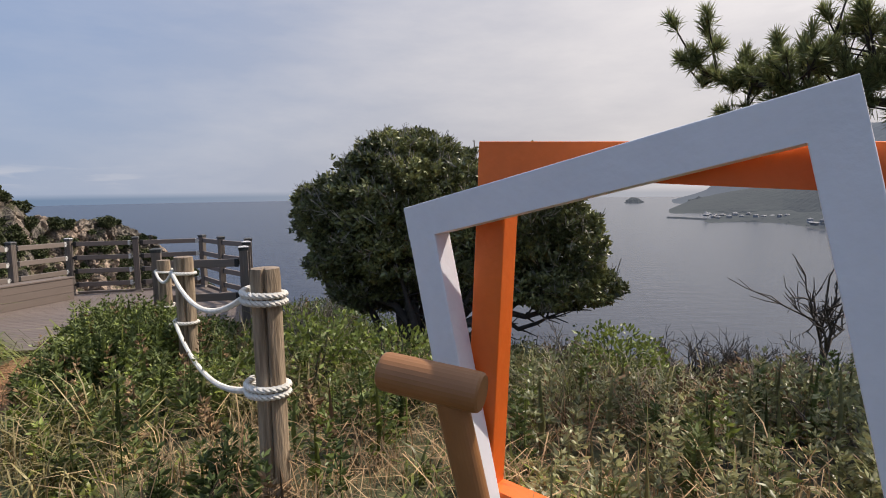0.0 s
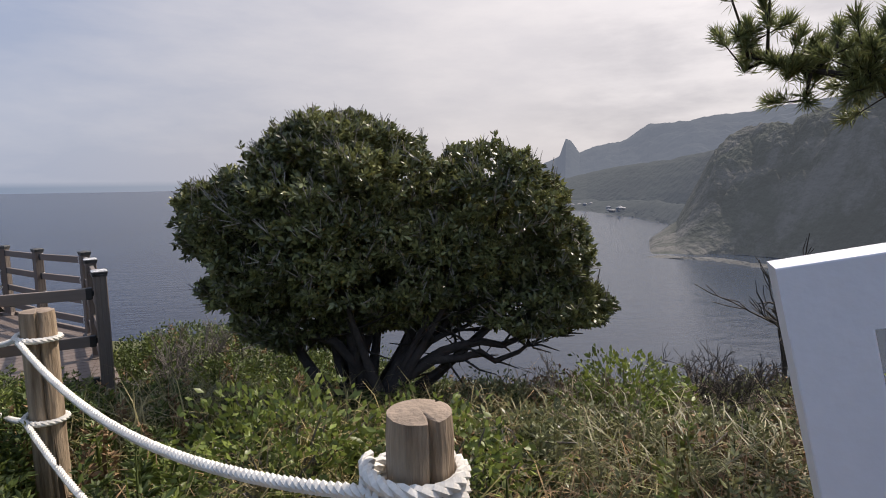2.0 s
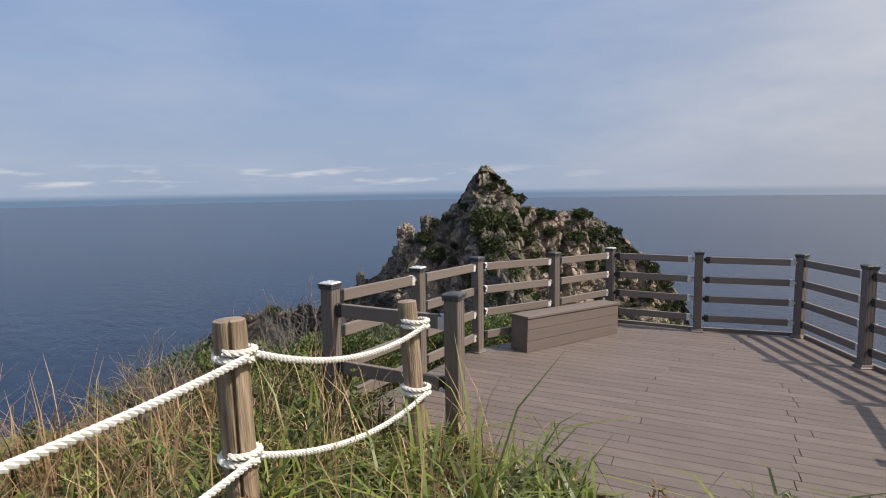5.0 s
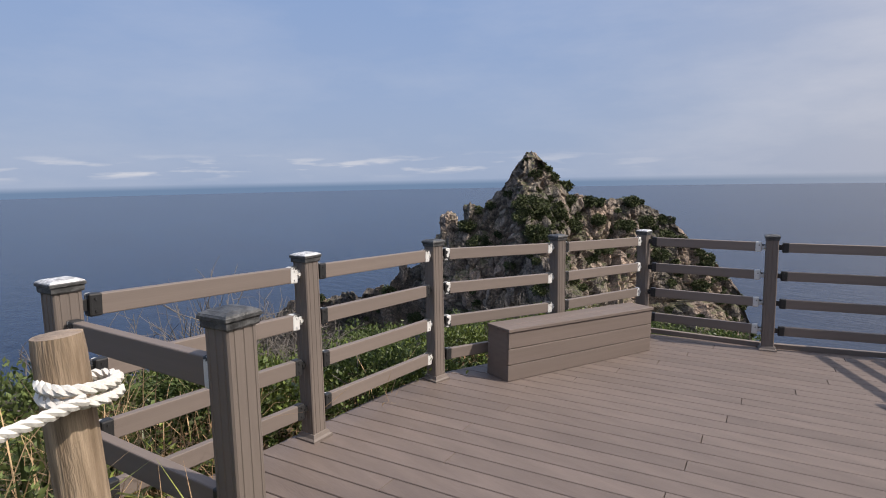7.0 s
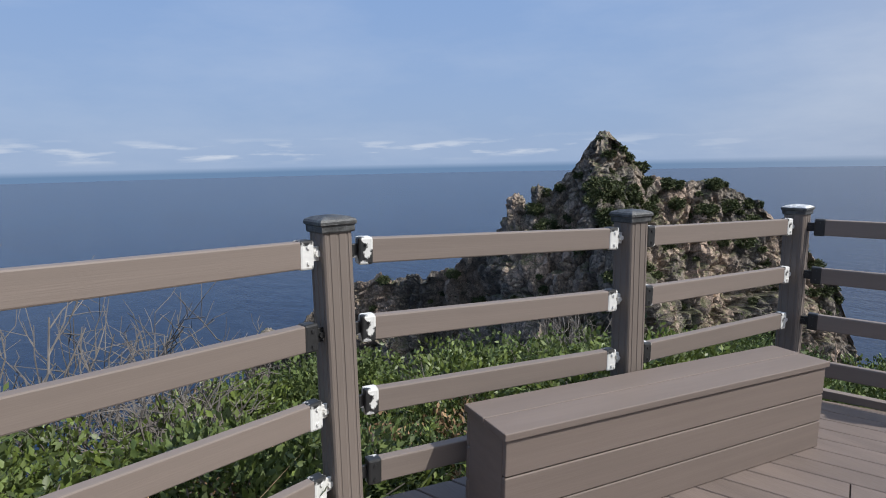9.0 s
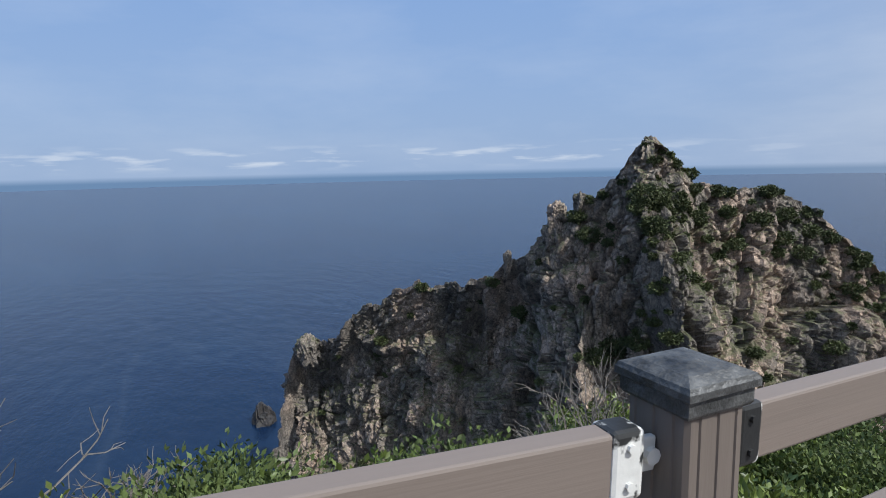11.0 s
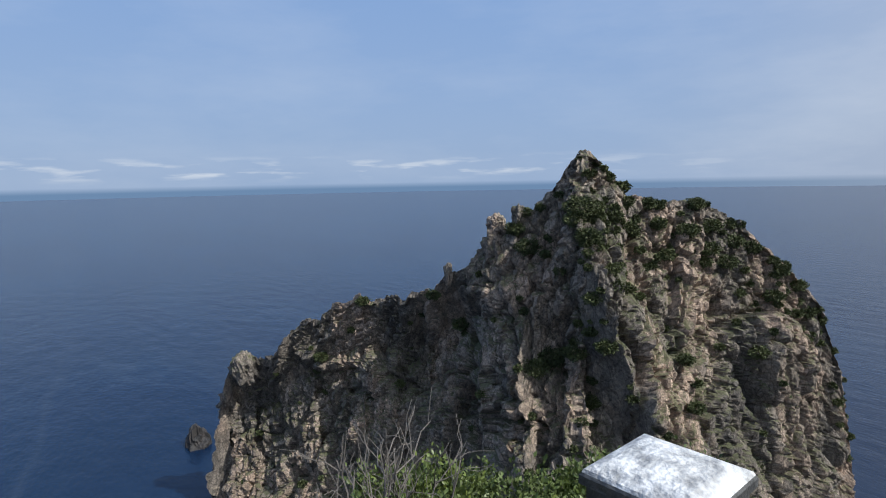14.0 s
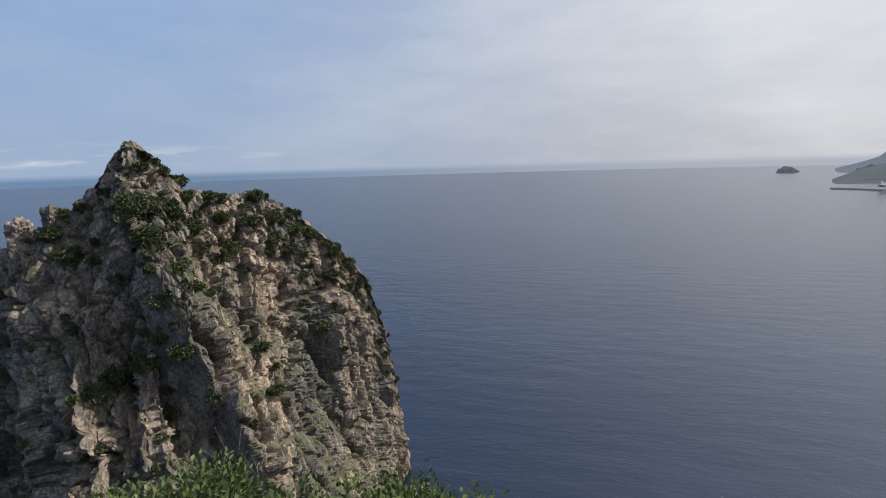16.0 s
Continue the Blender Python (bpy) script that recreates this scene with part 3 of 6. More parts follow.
# crest of the rock: bearing from the deck, rise in degrees, distance
CREST = [
    (78.0, -27.6, 160), (76.8, -21.0, 157), (75.6, -16.8, 156), (74.2, -16.4, 154), (72.5, -17.3, 152), (71.0, -15.2, 149), (69.2, -14.0, 146),
    (66.0, -12.6, 142), (62.7, -11.6, 137), (58.5, -11.6, 131), (55.4, -11.2, 126), (52.0, -8.6, 121), (49.5, -6.4, 118), (47.0, -4.2, 115),
        (44.9, -2.6, 114), (43.2, -0.6, 113), (42.2, 0.9, 113), (41.3, 2.3, 112), (40.6, 2.6, 112), (39.8, 2.2, 113), (38.6, 0.7, 114), (36.4, -1.8, 117), (34.0, -2.6, 121),
    (30.5, -2.5, 126), (27.1, -4.2, 132), (23.5, -7.6, 140), (20.8, -10.8, 148), (18.9, -16.2, 156), (17.9, -22.0, 160), (17.2, -27.8, 162),
]
VIEW = Vector((-5.0, 9.0, 1.35))


def crest_at(s):
    f = s * (len(CREST) - 1)
    i = min(int(f), len(CREST) - 2)
    t = f - i
    a, b = CREST[i], CREST[i + 1]
    az, el, d = (a[k] + (b[k] - a[k]) * t for k in range(3))
    az, el = radians(az - 0.3), radians(el + 0.85)
    return Vector((VIEW.x - d * math.sin(az), VIEW.y + d * math.cos(az), VIEW.z + d * math.tan(el)))


def crag(p, big, small):
    """Cracked, columnar relief in metres for a place on the rock; big and small weigh its scales."""
    w = noise.noise_vector(p * 0.05)

    def facets(scale, squash, tilt, step, crack, width):
        q = Vector((p.x * scale, p.y * scale, p.z * scale * squash)) + 0.3 * w
        d, pts = noise.voronoi(q)
        s = Vector(pts[0])
        g = noise.noise_vector(s * 7.7)
        h = tilt * g.dot(q - s) + step * noise.noise(s * 5.3 + Vector((3, 1, 2)))
        return h - crack * max(0, 1 - (d[1] - d[0]) / width)

    c = noise.fractal(p * 0.035, 1.0, 2.0, 3)
    return (big * (facets(0.05, 0.35, 5.0, 3.6, 1.5, 0.09) + facets(0.13, 0.28, 3.0, 2.4, 1.8, 0.11) + 3.0 * c)
            + small * (facets(0.3, 0.36, 1.7, 1.5, 1.1, 0.13) + facets(0.75, 0.5, 0.9, 0.8, 0.6, 0.18)))


def smooth(a, b, x):
    t = max(0.0, min(1.0, (x - a) / (b - a)))
    return t * t * (3 - 2 * t)


def spurs(az, el, drop):
    """How far the rock stands forward of its plain slope: a spur under the peak, a buttress, a gully and a hollow."""
    grow = min(1.0, drop / 22)
    line = 40.4 + 0.31 * (el - 2.8) if el > -15 else 34.9 + 0.45 * (el + 15)
    off = az - line
    f = 13 * grow * max(0.0, 1 - abs(off) / (5.0 if off > 0 else 9.0))
    # the central mass breaks off in a steep edge above the gully
    edge = 49.6 + 0.7 * math.sin(el * 0.55)
    f -= 17 * min(1.0, drop / 14) * smooth(edge, edge + 3.2, az)
    f += 7 * min(1.0, drop / 16) * smooth(54, 62, az)
    f += 6 * grow * math.exp(-((az - 47.8) / 1.7) ** 2) * smooth(-6, -11, el)
    f -= 6 * grow * math.exp(-((az - 42.6) / 2.3) ** 2 - ((el + 17) / 4.0) ** 2)
    return f


def build_rock():
    cols, rows = 720, 390
    verts, faces, push = [], [], []
    n_front = 330
    for i in range(cols):
        s = i / (cols - 1)
        c = crest_at(s)
        away = Vector((VIEW.x - c.x, VIEW.y - c.y, 0))
        far = away.length
        out = away.normalized()
        az = math.degrees(math.atan2(out.x, -out.y))
        c.z += 1.1 * (noise.cell(Vector((s * 95, 0.5, 0.5))) - 0.5) + 0.8 * noise.noise(Vector((s * 60, 0, 0))) if az > 49 else 0.5 * noise.noise(Vector((s * 90, 0, 0)))
        h = c.z - SEA
        edge = math.sin(math.pi * s)
        foot = 15 + 30 * edge ** 0.6 * min(1, h / 70)
        for j in range(rows):
            if j <= n_front:
                v = (j / n_front) ** 1.15
                run = foot * (0.6 * v ** 0.8 + 0.4 * v ** 1.4)
                drop = h * v
                el = math.degrees(math.atan2(c.z - drop - VIEW.z, far - run))
                p = c + out * run
                push.append(tuple(out * spurs(az, el, drop)))
                p.z = c.z - drop - 1.0
            else:
                v = (j - n_front) / (rows - 1 - n_front)
                p = c - out * (4 + 30 * edge) * v
                p.z = c.z - 2.6 - (h + 2) * v ** 1.3
                push.append((0, 0, 0))
            verts.append(p)
    rowsn = rows
    grid = np.array([tuple(p) for p in verts]).reshape(cols, rowsn, 3)
    du = np.gradient(grid, axis=0)
    dv = np.gradient(grid, axis=1)
    nr = np.cross(du, dv)
    nr /= np.linalg.norm(nr, axis=2, keepdims=True) + 1e-9
    mid = grid[cols // 2, n_front // 2]
    if np.dot(nr[cols // 2, n_front // 2], np.array(VIEW) - mid) < 0:
        nr = -nr
    outv = []
    for i in range(cols):
        for j in range(rowsn):
            p = Vector(grid[i, j])
            big, small = (min(1.0, 0.12 + j / 85), min(1.0, 0.55 + j / 60)) if j <= n_front else (0.2, 0.4)
            outv.append(p + Vector(nr[i, j]) * crag(p, big, small) + Vector(push[i * rowsn + j]))
    for i in range(cols - 1):
        for j in range(rowsn - 1):
            # front runs 0..n_front, then the back starts anew from the crest
            if j == n_front:
                continue
            a = i * rowsn + j
            faces.append((a, a + 1, a + rowsn + 1, a + rowsn))
        a = i * rowsn
        b = a + n_front + 1
        faces.append((a, a + rowsn, b + rowsn, b))
    rock = empty("rock_islet", Matrix(), "craggy tan and grey rock peak rising from the sea", "rock")
    obj("cliff", outv, faces, M["rock"], rock)
    # pillars and stones on the crest
    rng = random.Random(4)
    for az, el, d, w, h in ((48.8, -3.4, 117, 3.6, 4.2), (48.9, -5.2, 116, 4.2, 7), (46.6, -2.5, 114, 2.4, 4), (53.7, -8.3, 122, 1.6, 5), (74.4, -15.9, 153, 5.4, 8)):
        a, e = radians(az), radians(el)
        top = Vector((VIEW.x - d * math.sin(a), VIEW.y + d * math.cos(a), VIEW.z + d * math.tan(e)))
        bm = bmesh.new()
        bmesh.ops.create_icosphere(bm, subdivisions=4, radius=1)
        for v in bm.verts:
            k = 1 + 0.35 * noise.noise(v.co * 1.6 + top) + 0.26 * noise.noise(v.co * 4.5 + top) + 0.1 * noise.noise(v.co * 11 + top)
            sq = max(abs(v.co.x), abs(v.co.y), abs(v.co.z))
            v.co = Vector((v.co.x * w / 2, v.co.y * w / 2, v.co.z * h / 2)) * k * (0.75 + 0.25 / sq) + top - Vector((0, 0, h / 2))
        part("boulder", bm, M["rock"], rock)
    # low stack out in the water
    a, d = radians(78.7), 199
    c = Vector((VIEW.x - d * math.sin(a), VIEW.y + d * math.cos(a), SEA))
    bm = bmesh.new()
    bmesh.ops.create_icosphere(bm, subdivisions=4, radius=1)
    for v in bm.verts:
        k = 1 + 0.35 * noise.noise(v.co * 1.8) + 0.15 * noise.noise(v.co * 5)
        lean = 2.2 * max(0, v.co.z)
        v.co = Vector((v.co.x * 4.0, v.co.y * 3.6, v.co.z * 6.4 * (1 if v.co.x * 0.98 + 0.2 < 0.5 else 0.6))) * k + Vector((-lean, 0, 0)) + c
    tagged(part("islet_rock", bm, M["wet_rock"]), "small dark rock standing in the sea", "rock")
    return outv, rowsn, cols, n_front


def leaf_quads(centres, normals, lengths, widths, rng):
    """Pointed leaves as kinked kites: 4 verts, 2 triangles each."""
    n = len(centres)
    c = np.asarray(centres)
    d = np.asarray(normals)
    d = d / (np.linalg.norm(d, axis=1, keepdims=True) + 1e-9)
    r = rng.normal(size=(n, 3))
    s = np.cross(d, r)
    s /= np.linalg.norm(s, axis=1, keepdims=True) + 1e-9
    lift = np.cross(s, d)
    L, W = np.asarray(lengths)[:, None], np.asarray(widths)[:, None]
    p0 = c
    p1 = c + d * L * 0.5 + s * W * 0.5 + lift * L * 0.06
    p2 = c + d * L
    p3 = c + d * L * 0.5 - s * W * 0.5 + lift * L * 0.06
    verts = np.stack([p0, p1, p2, p3], axis=1).reshape(-1, 3)
    b = np.arange(n) * 4
    faces = np.concatenate([np.stack([b, b + 1, b + 2], 1), np.stack([b, b + 2, b + 3], 1)])
    return verts, faces


def build_rock_shrubs(outv, rowsn, cols, n_front):
    rng = np.random.default_rng(7)
    P = np.array([tuple(p) for p in outv]).reshape(cols, rowsn, 3)
    vs, fs, off = [], [], 0
    front = P[:, :n_front + 1].reshape(-1, 3) - np.array(VIEW)
    dist = np.linalg.norm(front, axis=1)
    toward = front / dist[:, None]
    spots = []

    def on_bearing(az, el, r):
        """The place where a line of sight from the deck first meets the rock."""
        a, e = radians(az), radians(el)
        w = np.array((-math.sin(a) * math.cos(e), math.cos(a) * math.cos(e), math.sin(e)))
        c = toward @ w
        hit = np.where(c > math.cos(radians(0.5)))[0]
        k = hit[np.argmin(dist[hit])] if len(hit) else int(np.argmax(c))
        spots.append((front[k] + np.array(VIEW), r))

    for k in range(120):
        i = int(rng.uniform(0.67, 0.97) * (cols - 1))
        j = int(abs(rng.normal(0, 0.16)) * n_front)
        spots.append((P[i, min(j, n_front)], rng.uniform(0.5, 1.5)))
    for k in range(12):
        spots.append((P[int(rng.uniform(0.46, 0.66) * (cols - 1)), int(rng.uniform(0.0, 0.3) * n_front)], rng.uniform(0.4, 1.1)))
    for k in range(95):
        i = int(rng.uniform(0.06, 0.9) * (cols - 1))
        j = int(rng.uniform(0.1, 0.8) * n_front)
        spots.append((P[i, j], rng.uniform(0.35, 1.1)))
    # the large clumps: bearing, rise, radius
    for az, el, r in ((40.8, -2.6, 2.7), (39.8, -5.4, 2.2), (41.6, -4.0, 2.0), (37.6, 0.2, 1.3), (35.9, 0.0, 1.5), (33.4, -2.3, 1.6), (30.1, -2.5, 1.8), (35.7, -4.8, 2.0), (37.0, -3.4, 1.6), (32.9, -4.4, 1.7),
                      (30.5, -4.9, 2.0), (28.5, -6.6, 2.0), (28.3, -4.6, 1.8), (45.6, -6.5, 2.4), (47.0, -4.8, 1.9), (46.0, -3.0, 1.4), (39.7, -12.0, 1.5), (42.9, -17.6, 2.6), (44.8, -18.6, 2.5), (41.5, -17.2, 2.0),
                      (38.3, -16.7, 1.8), (39.1, -21.6, 2.0), (24.2, -15.4, 1.9), (23.9, -10.9, 1.8), (22.9, -8.0, 2.0), (25.3, -6.7, 2.0), (26.6, -5.8, 2.0), (20.6, -11.9, 1.8), (67.0, -16.9, 1.7), (62.8, -12.3, 1.6),
                      (26.9, -7.9, 2.0), (32.3, -7.0, 1.6), (21.5, -9.4, 1.9), (38.6, -2.6, 1.4), (55.4, -12.0, 1.6), (52.5, -15.0, 2.0), (31.0, -17.0, 1.4), (29.5, -21.0, 1.5)):
        on_bearing(az, el, r)
    for c, r in spots:
        n = int(520 * r * min(r, 2.2) ** 0.5)
        d = rng.normal(size=(n, 3))
        d /= np.linalg.norm(d, axis=1, keepdims=True)
        lob = 1 + 0.35 * np.sin(d[:, 0] * 5 + c[0]) * np.sin(d[:, 1] * 5 + c[1]) * np.cos(d[:, 2] * 4)
        rad = r * (0.3 + 0.7 * rng.random(n) ** 0.5)[:, None] * lob[:, None]
        pos = c + d * rad * np.array((1, 1, 0.62)) + np.array((0, 0, r * 0.18))
        v, f = leaf_quads(pos, d + rng.normal(0, 0.6, (n, 3)), np.full(n, 0.4) * rng.uniform(0.6, 1.2, n), np.full(n, 0.28), rng)
        vs.append(v)
        fs.append(f + off)
        off += len(v)
    stuff("rock_shrubs", np.concatenate(vs), np.concatenate(fs), M["far_leaf"], "dark green shrubs clinging to the rock peak", "shrubs")


# ---- deck ----
def build_deck():
    names = "acdefghijklmb"
    corners = [Vector(POSTS[k]) for k in names]
    mid = sum(corners, Vector((0, 0))) / len(corners)
    poly = [c + (c - mid).normalized() * 0.13 for c in corners]
    deck = empty("deck", Matrix(), "brown composite board viewing deck on the cliff top", "deck", kind="structure")
    a = radians(19)
    u, w = Vector((math.cos(a), math.sin(a))), Vector((-math.sin(a), math.cos(a)))
    # front edge runs straight from post to post past the path
    loc = [(p.dot(u), p.dot(w)) for p in poly]

    def span(v):
        xs = []
        for i in range(len(loc)):
            (x0, y0), (x1, y1) = loc[i], loc[(i + 1) % len(loc)]
            if (y0 <= v < y1) or (y1 <= v < y0):
                xs.append(x0 + (x1 - x0) * (v - y0) / (y1 - y0))
        return (min(xs), max(xs)) if len(xs) >= 2 else None

    rng = random.Random(3)
    v = min(q[1] for q in loc) + 0.004
    top = max(q[1] for q in loc)
    pitch, gap, thick = 0.146, 0.007, 0.026
    mesh_list = []
    row = 0
    while v + pitch < top:
        s0, s1 = span(v + 0.001), span(v + pitch - gap)
        if s0 and s1:
            lo0, hi0, lo1, hi1 = s0[0], s0[1], s1[0], s1[1]
            cuts = []
            x = min(lo0, lo1) + (0.9 + 1.2 * (row % 3)) + rng.uniform(-0.1, 0.1)
            while x < max(hi0, hi1) - 0.4:
                if x > max(lo0, lo1) + 0.3:
                    cuts.append(x)
                x += 2.45
            ends = [None] + cuts + [None]
            for k in range(len(ends) - 1):
                a0 = lo0 if ends[k] is None else ends[k] + 0.002
                a1 = lo1 if ends[k] is None else ends[k] + 0.002
                b0 = hi0 if ends[k + 1] is None else ends[k + 1] - 0.002
                b1 = hi1 if ends[k + 1] is None else ends[k + 1] - 0.002
                mesh_list.append(((a0, v), (b0, v), (b1, v + pitch - gap), (a1, v + pitch - gap)))
        v += pitch
        row += 1
    for quad in mesh_list:
        vs = []
        for inset, dz in ((0.003, 0.0), (0.0, -0.004), (0.0, -thick)):
            for kx, (x, y) in enumerate(quad):
                sx, sy = (1 if kx in (0, 3) else -1), (1 if kx in (0, 1) else -1)
                p = u * (x + sx * inset * 0.5) + w * (y + sy * inset)
                vs.append((p.x, p.y, deck_z(p.x, p.y) + dz))
        fs = [(0, 1, 2, 3)]
        for k in range(4):
            k2 = (k + 1) % 4
            fs += [(k, k + 4, k2 + 4, k2), (k + 4, k + 8, k2 + 8, k2 + 4)]
        o = obj("deck_board", vs, fs, M["deck"], deck)
    # dark joists under the boards
    bm = bmesh.new()
    vs = []
    for p in poly:
        q = p - (p - mid).normalized() * 0.02
        vs.append(q)
    lower = [bm.verts.new((q.x, q.y, deck_z(q.x, q.y) - 0.16)) for q in vs]
    upper = [bm.verts.new((q.x, q.y, deck_z(q.x, q.y) - thick - 0.003)) for q in vs]
    bm.faces.new(upper)
    bm.faces.new(lower[::-1])
    for k in range(len(vs)):
        k2 = (k + 1) % len(vs)
        bm.faces.new((lower[k], lower[k2], upper[k2], upper[k]))
    part("deck_frame", bm, M["joist"], deck)
    # raised edge board between posts, all round but for the entrance
    for k in range(4, len(names) - 3):
        p, q = corners[k], corners[k + 1]
        d = (q - p)
        nrm = Vector((d.y, -d.x)).normalized()
        if nrm.dot(p - mid) < 0:
            nrm = -nrm
        c = (p + q) / 2 + nrm * 0.085
        bm = bmesh.new()
        box(bm, (d.length + 0.03, 0.05, 0.05), Matrix(), 0.004)
        e = part("edge_board", bm, M["rail"], deck)
        zc = deck_z(c.x, c.y)
        slope = math.atan2(deck_z(q.x, q.y) - deck_z(p.x, p.y), d.length)
        e.matrix_world = Matrix.Translation((c.x, c.y, zc + 0.025)) @ Matrix.Rotation(math.atan2(d.y, d.x), 4, "Z") @ Matrix.Rotation(-slope, 4, "Y")


POST_W, POST_H = 0.108, 1.15


def post_mesh():
    """Square post with three grooves a face, extruded from its outline."""
    h = POST_W / 2
    side = []
    for x in (-0.034, 0.0, 0.034):
        side += [(x - 0.005, 0), (x - 0.003, -0.0025), (x + 0.003, -0.0025), (x + 0.005, 0)]
    outline = []
    for k in range(4):
        a = math.pi / 2 * k
        for x, dy in [(-h + 0.006, 0)] + side + [(h - 0.006, 0)]:
            px, py = x, -(h + dy)
            outline.append((px * math.cos(a) - py * math.sin(a), px * math.sin(a) + py * math.cos(a)))
    n = len(outline)
    verts = [(x, y, 0) for x, y in outline] + [(x, y, POST_H - 0.03) for x, y in outline]
    faces = [(k, (k + 1) % n, n + (k + 1) % n, n + k) for k in range(n)]
    faces.append(tuple(range(n, 2 * n)))
    return verts, faces


def build_railing():
    fence = empty("deck_railing", Matrix(), "brown composite post and rail fence with worn metal caps and brackets", "railing")
    pv, pf = post_mesh()
    base = bpy.data.meshes.new("post")
    base.from_pydata(pv, [], pf)
    base.materials.append(M["post"])

    def ring_mesh(name, levels, mat):
        """Square rings, (half width, z), skinned from first to last and closed."""
        vs, fs = [], []
        for hw, z in levels:
            vs += [(-hw, -hw, z), (hw, -hw, z), (hw, hw, z), (-hw, hw, z)]
        for i in range(len(levels) - 1):
            for k in range(4):
                fs.append((i * 4 + k, i * 4 + (k + 1) % 4, i * 4 + 4 + (k + 1) % 4, i * 4 + 4 + k))
        fs += [(3, 2, 1, 0), tuple(len(vs) - 4 + k for k in range(4))]
        me = bpy.data.meshes.new(name)
        me.from_pydata(vs, [], fs)
        me.materials.append(mat)
        return me

    rim = ring_mesh("cap", [(0.058, POST_H - 0.05), (0.061, POST_H - 0.045), (0.061, POST_H - 0.026), (0.067, POST_H - 0.022), (0.067, POST_H - 0.012), (0.065, POST_H - 0.009)], M["cap"])
    top_w = ring_mesh("cap_top", [(0.065, POST_H - 0.009), (0.063, POST_H - 0.005), (0.046, POST_H + 0.003), (0.012, POST_H + 0.008)], M["cap_white"])
    top_d = ring_mesh("cap_top", [(0.065, POST_H - 0.009), (0.063, POST_H - 0.005), (0.046, POST_H + 0.003), (0.012, POST_H + 0.008)], M["cap"])
    collar = ring_mesh("base_collar", [(0.08, 0.0), (0.08, 0.014), (0.068, 0.024), (0.06, 0.045), (0.057, 0.047)], M["post"])
    white_caps = "acfkl"
    turn = {}
    order = "acdefghijkl"
    for i, k in enumerate(order):
        p = Vector(POSTS[k])
        a = Vector(POSTS[order[max(i - 1, 0)]])
        b = Vector(POSTS[order[min(i + 1, len(order) - 1)]])
        d = b - a
        turn[k] = math.atan2(d.y, d.x)
    turn["f"] = radians(95)
    turn["b"] = turn["m"] = radians(17)
    for k, (x, y) in POSTS.items():
        z = deck_z(x, y)
        po = new("post", base)
        po.parent = fence
        po.matrix_world = Matrix.Translation((x, y, z)) @ Matrix.Rotation(turn[k], 4, "Z")
        for me, lab in ((rim, "dark weathered metal cap rim"), (top_w if k in white_caps else top_d, "white weathered cap top" if k in white_caps else "dark weathered cap top"), (collar, "")):
            o = new(me.name, me)
            o.parent = po
            if lab:
                tagged(o, lab)
    rng = random.Random(11)

    def rails(k1, k2, heights, rh, inset=0.115):
        a, b = Vector(POSTS[k1]), Vector(POSTS[k2])
        d = (b - a)
        L = d.length
        d.normalize()
        ang = math.atan2(d.y, d.x)
        za, zb = deck_z(*a), deck_z(*b)
        slope = math.atan2(zb - za, L)
        for hz in heights:
            c = (a + b) / 2
            m = Matrix.Translation((c.x, c.y, (za + zb) / 2 + hz)) @ Matrix.Rotation(ang, 4, "Z") @ Matrix.Rotation(-slope, 4, "Y")
            bm = bmesh.new()
            box(bm, (L - 2 * inset, 0.042, rh), Matrix(), 0.005)
            ra = part("rail", bm, M["rail"], fence)
            ra.matrix_world = m
            for s in (-1, 1):
                half = k1 in "de" and s < 0 and hz > 0.4
                white = half if s < 0 else (hz > 0.7 if k1 == "a" else not (k1 == "c" and 0.7 < hz < 0.8))
                bm = bmesh.new()
                x = s * (L / 2 - inset)
                # shoe round the rail's end, with a bolt and a tongue to the post
                box(bm, (0.054, 0.05, rh + 0.008), Matrix.Translation((x - s * 0.001, 0, 0)), 0.008)
                box(bm, (0.05, 0.012, 0.05), Matrix.Translation((x + s * 0.036, 0, 0)), 0.003)
                for bz in (-0.026, 0.026):
                    bmesh.ops.create_cone(bm, cap_ends=True, segments=8, radius1=0.006, radius2=0.006, depth=0.06, matrix=Matrix.Translation((x, 0, bz)) @ Matrix.Rotation(radians(90), 4, "X"))
                bmesh.ops.create_cone(bm, cap_ends=True, segments=8, radius1=0.012, radius2=0.012, depth=0.03, matrix=Matrix.Translation((x + s * 0.05, 0, 0)) @ Matrix.Rotation(radians(90), 4, "X"))
                part("bracket", bm, M["bracket_half"] if half else M["bracket_white"] if white else M["bracket"], ra, "half flaked white metal bracket" if half else "chipped white metal bracket" if white else "dark metal bracket")

    four = (1.03, 0.75, 0.475, 0.2)
    for i in range(len(order) - 1):
        rails(order[i], order[i + 1], four, 0.09)
    for k1, k2 in (("a", "b"), ("l", "m")):
        rails(k1, k2, (0.94, 0.5, 0.1), 0.1, 0.09)


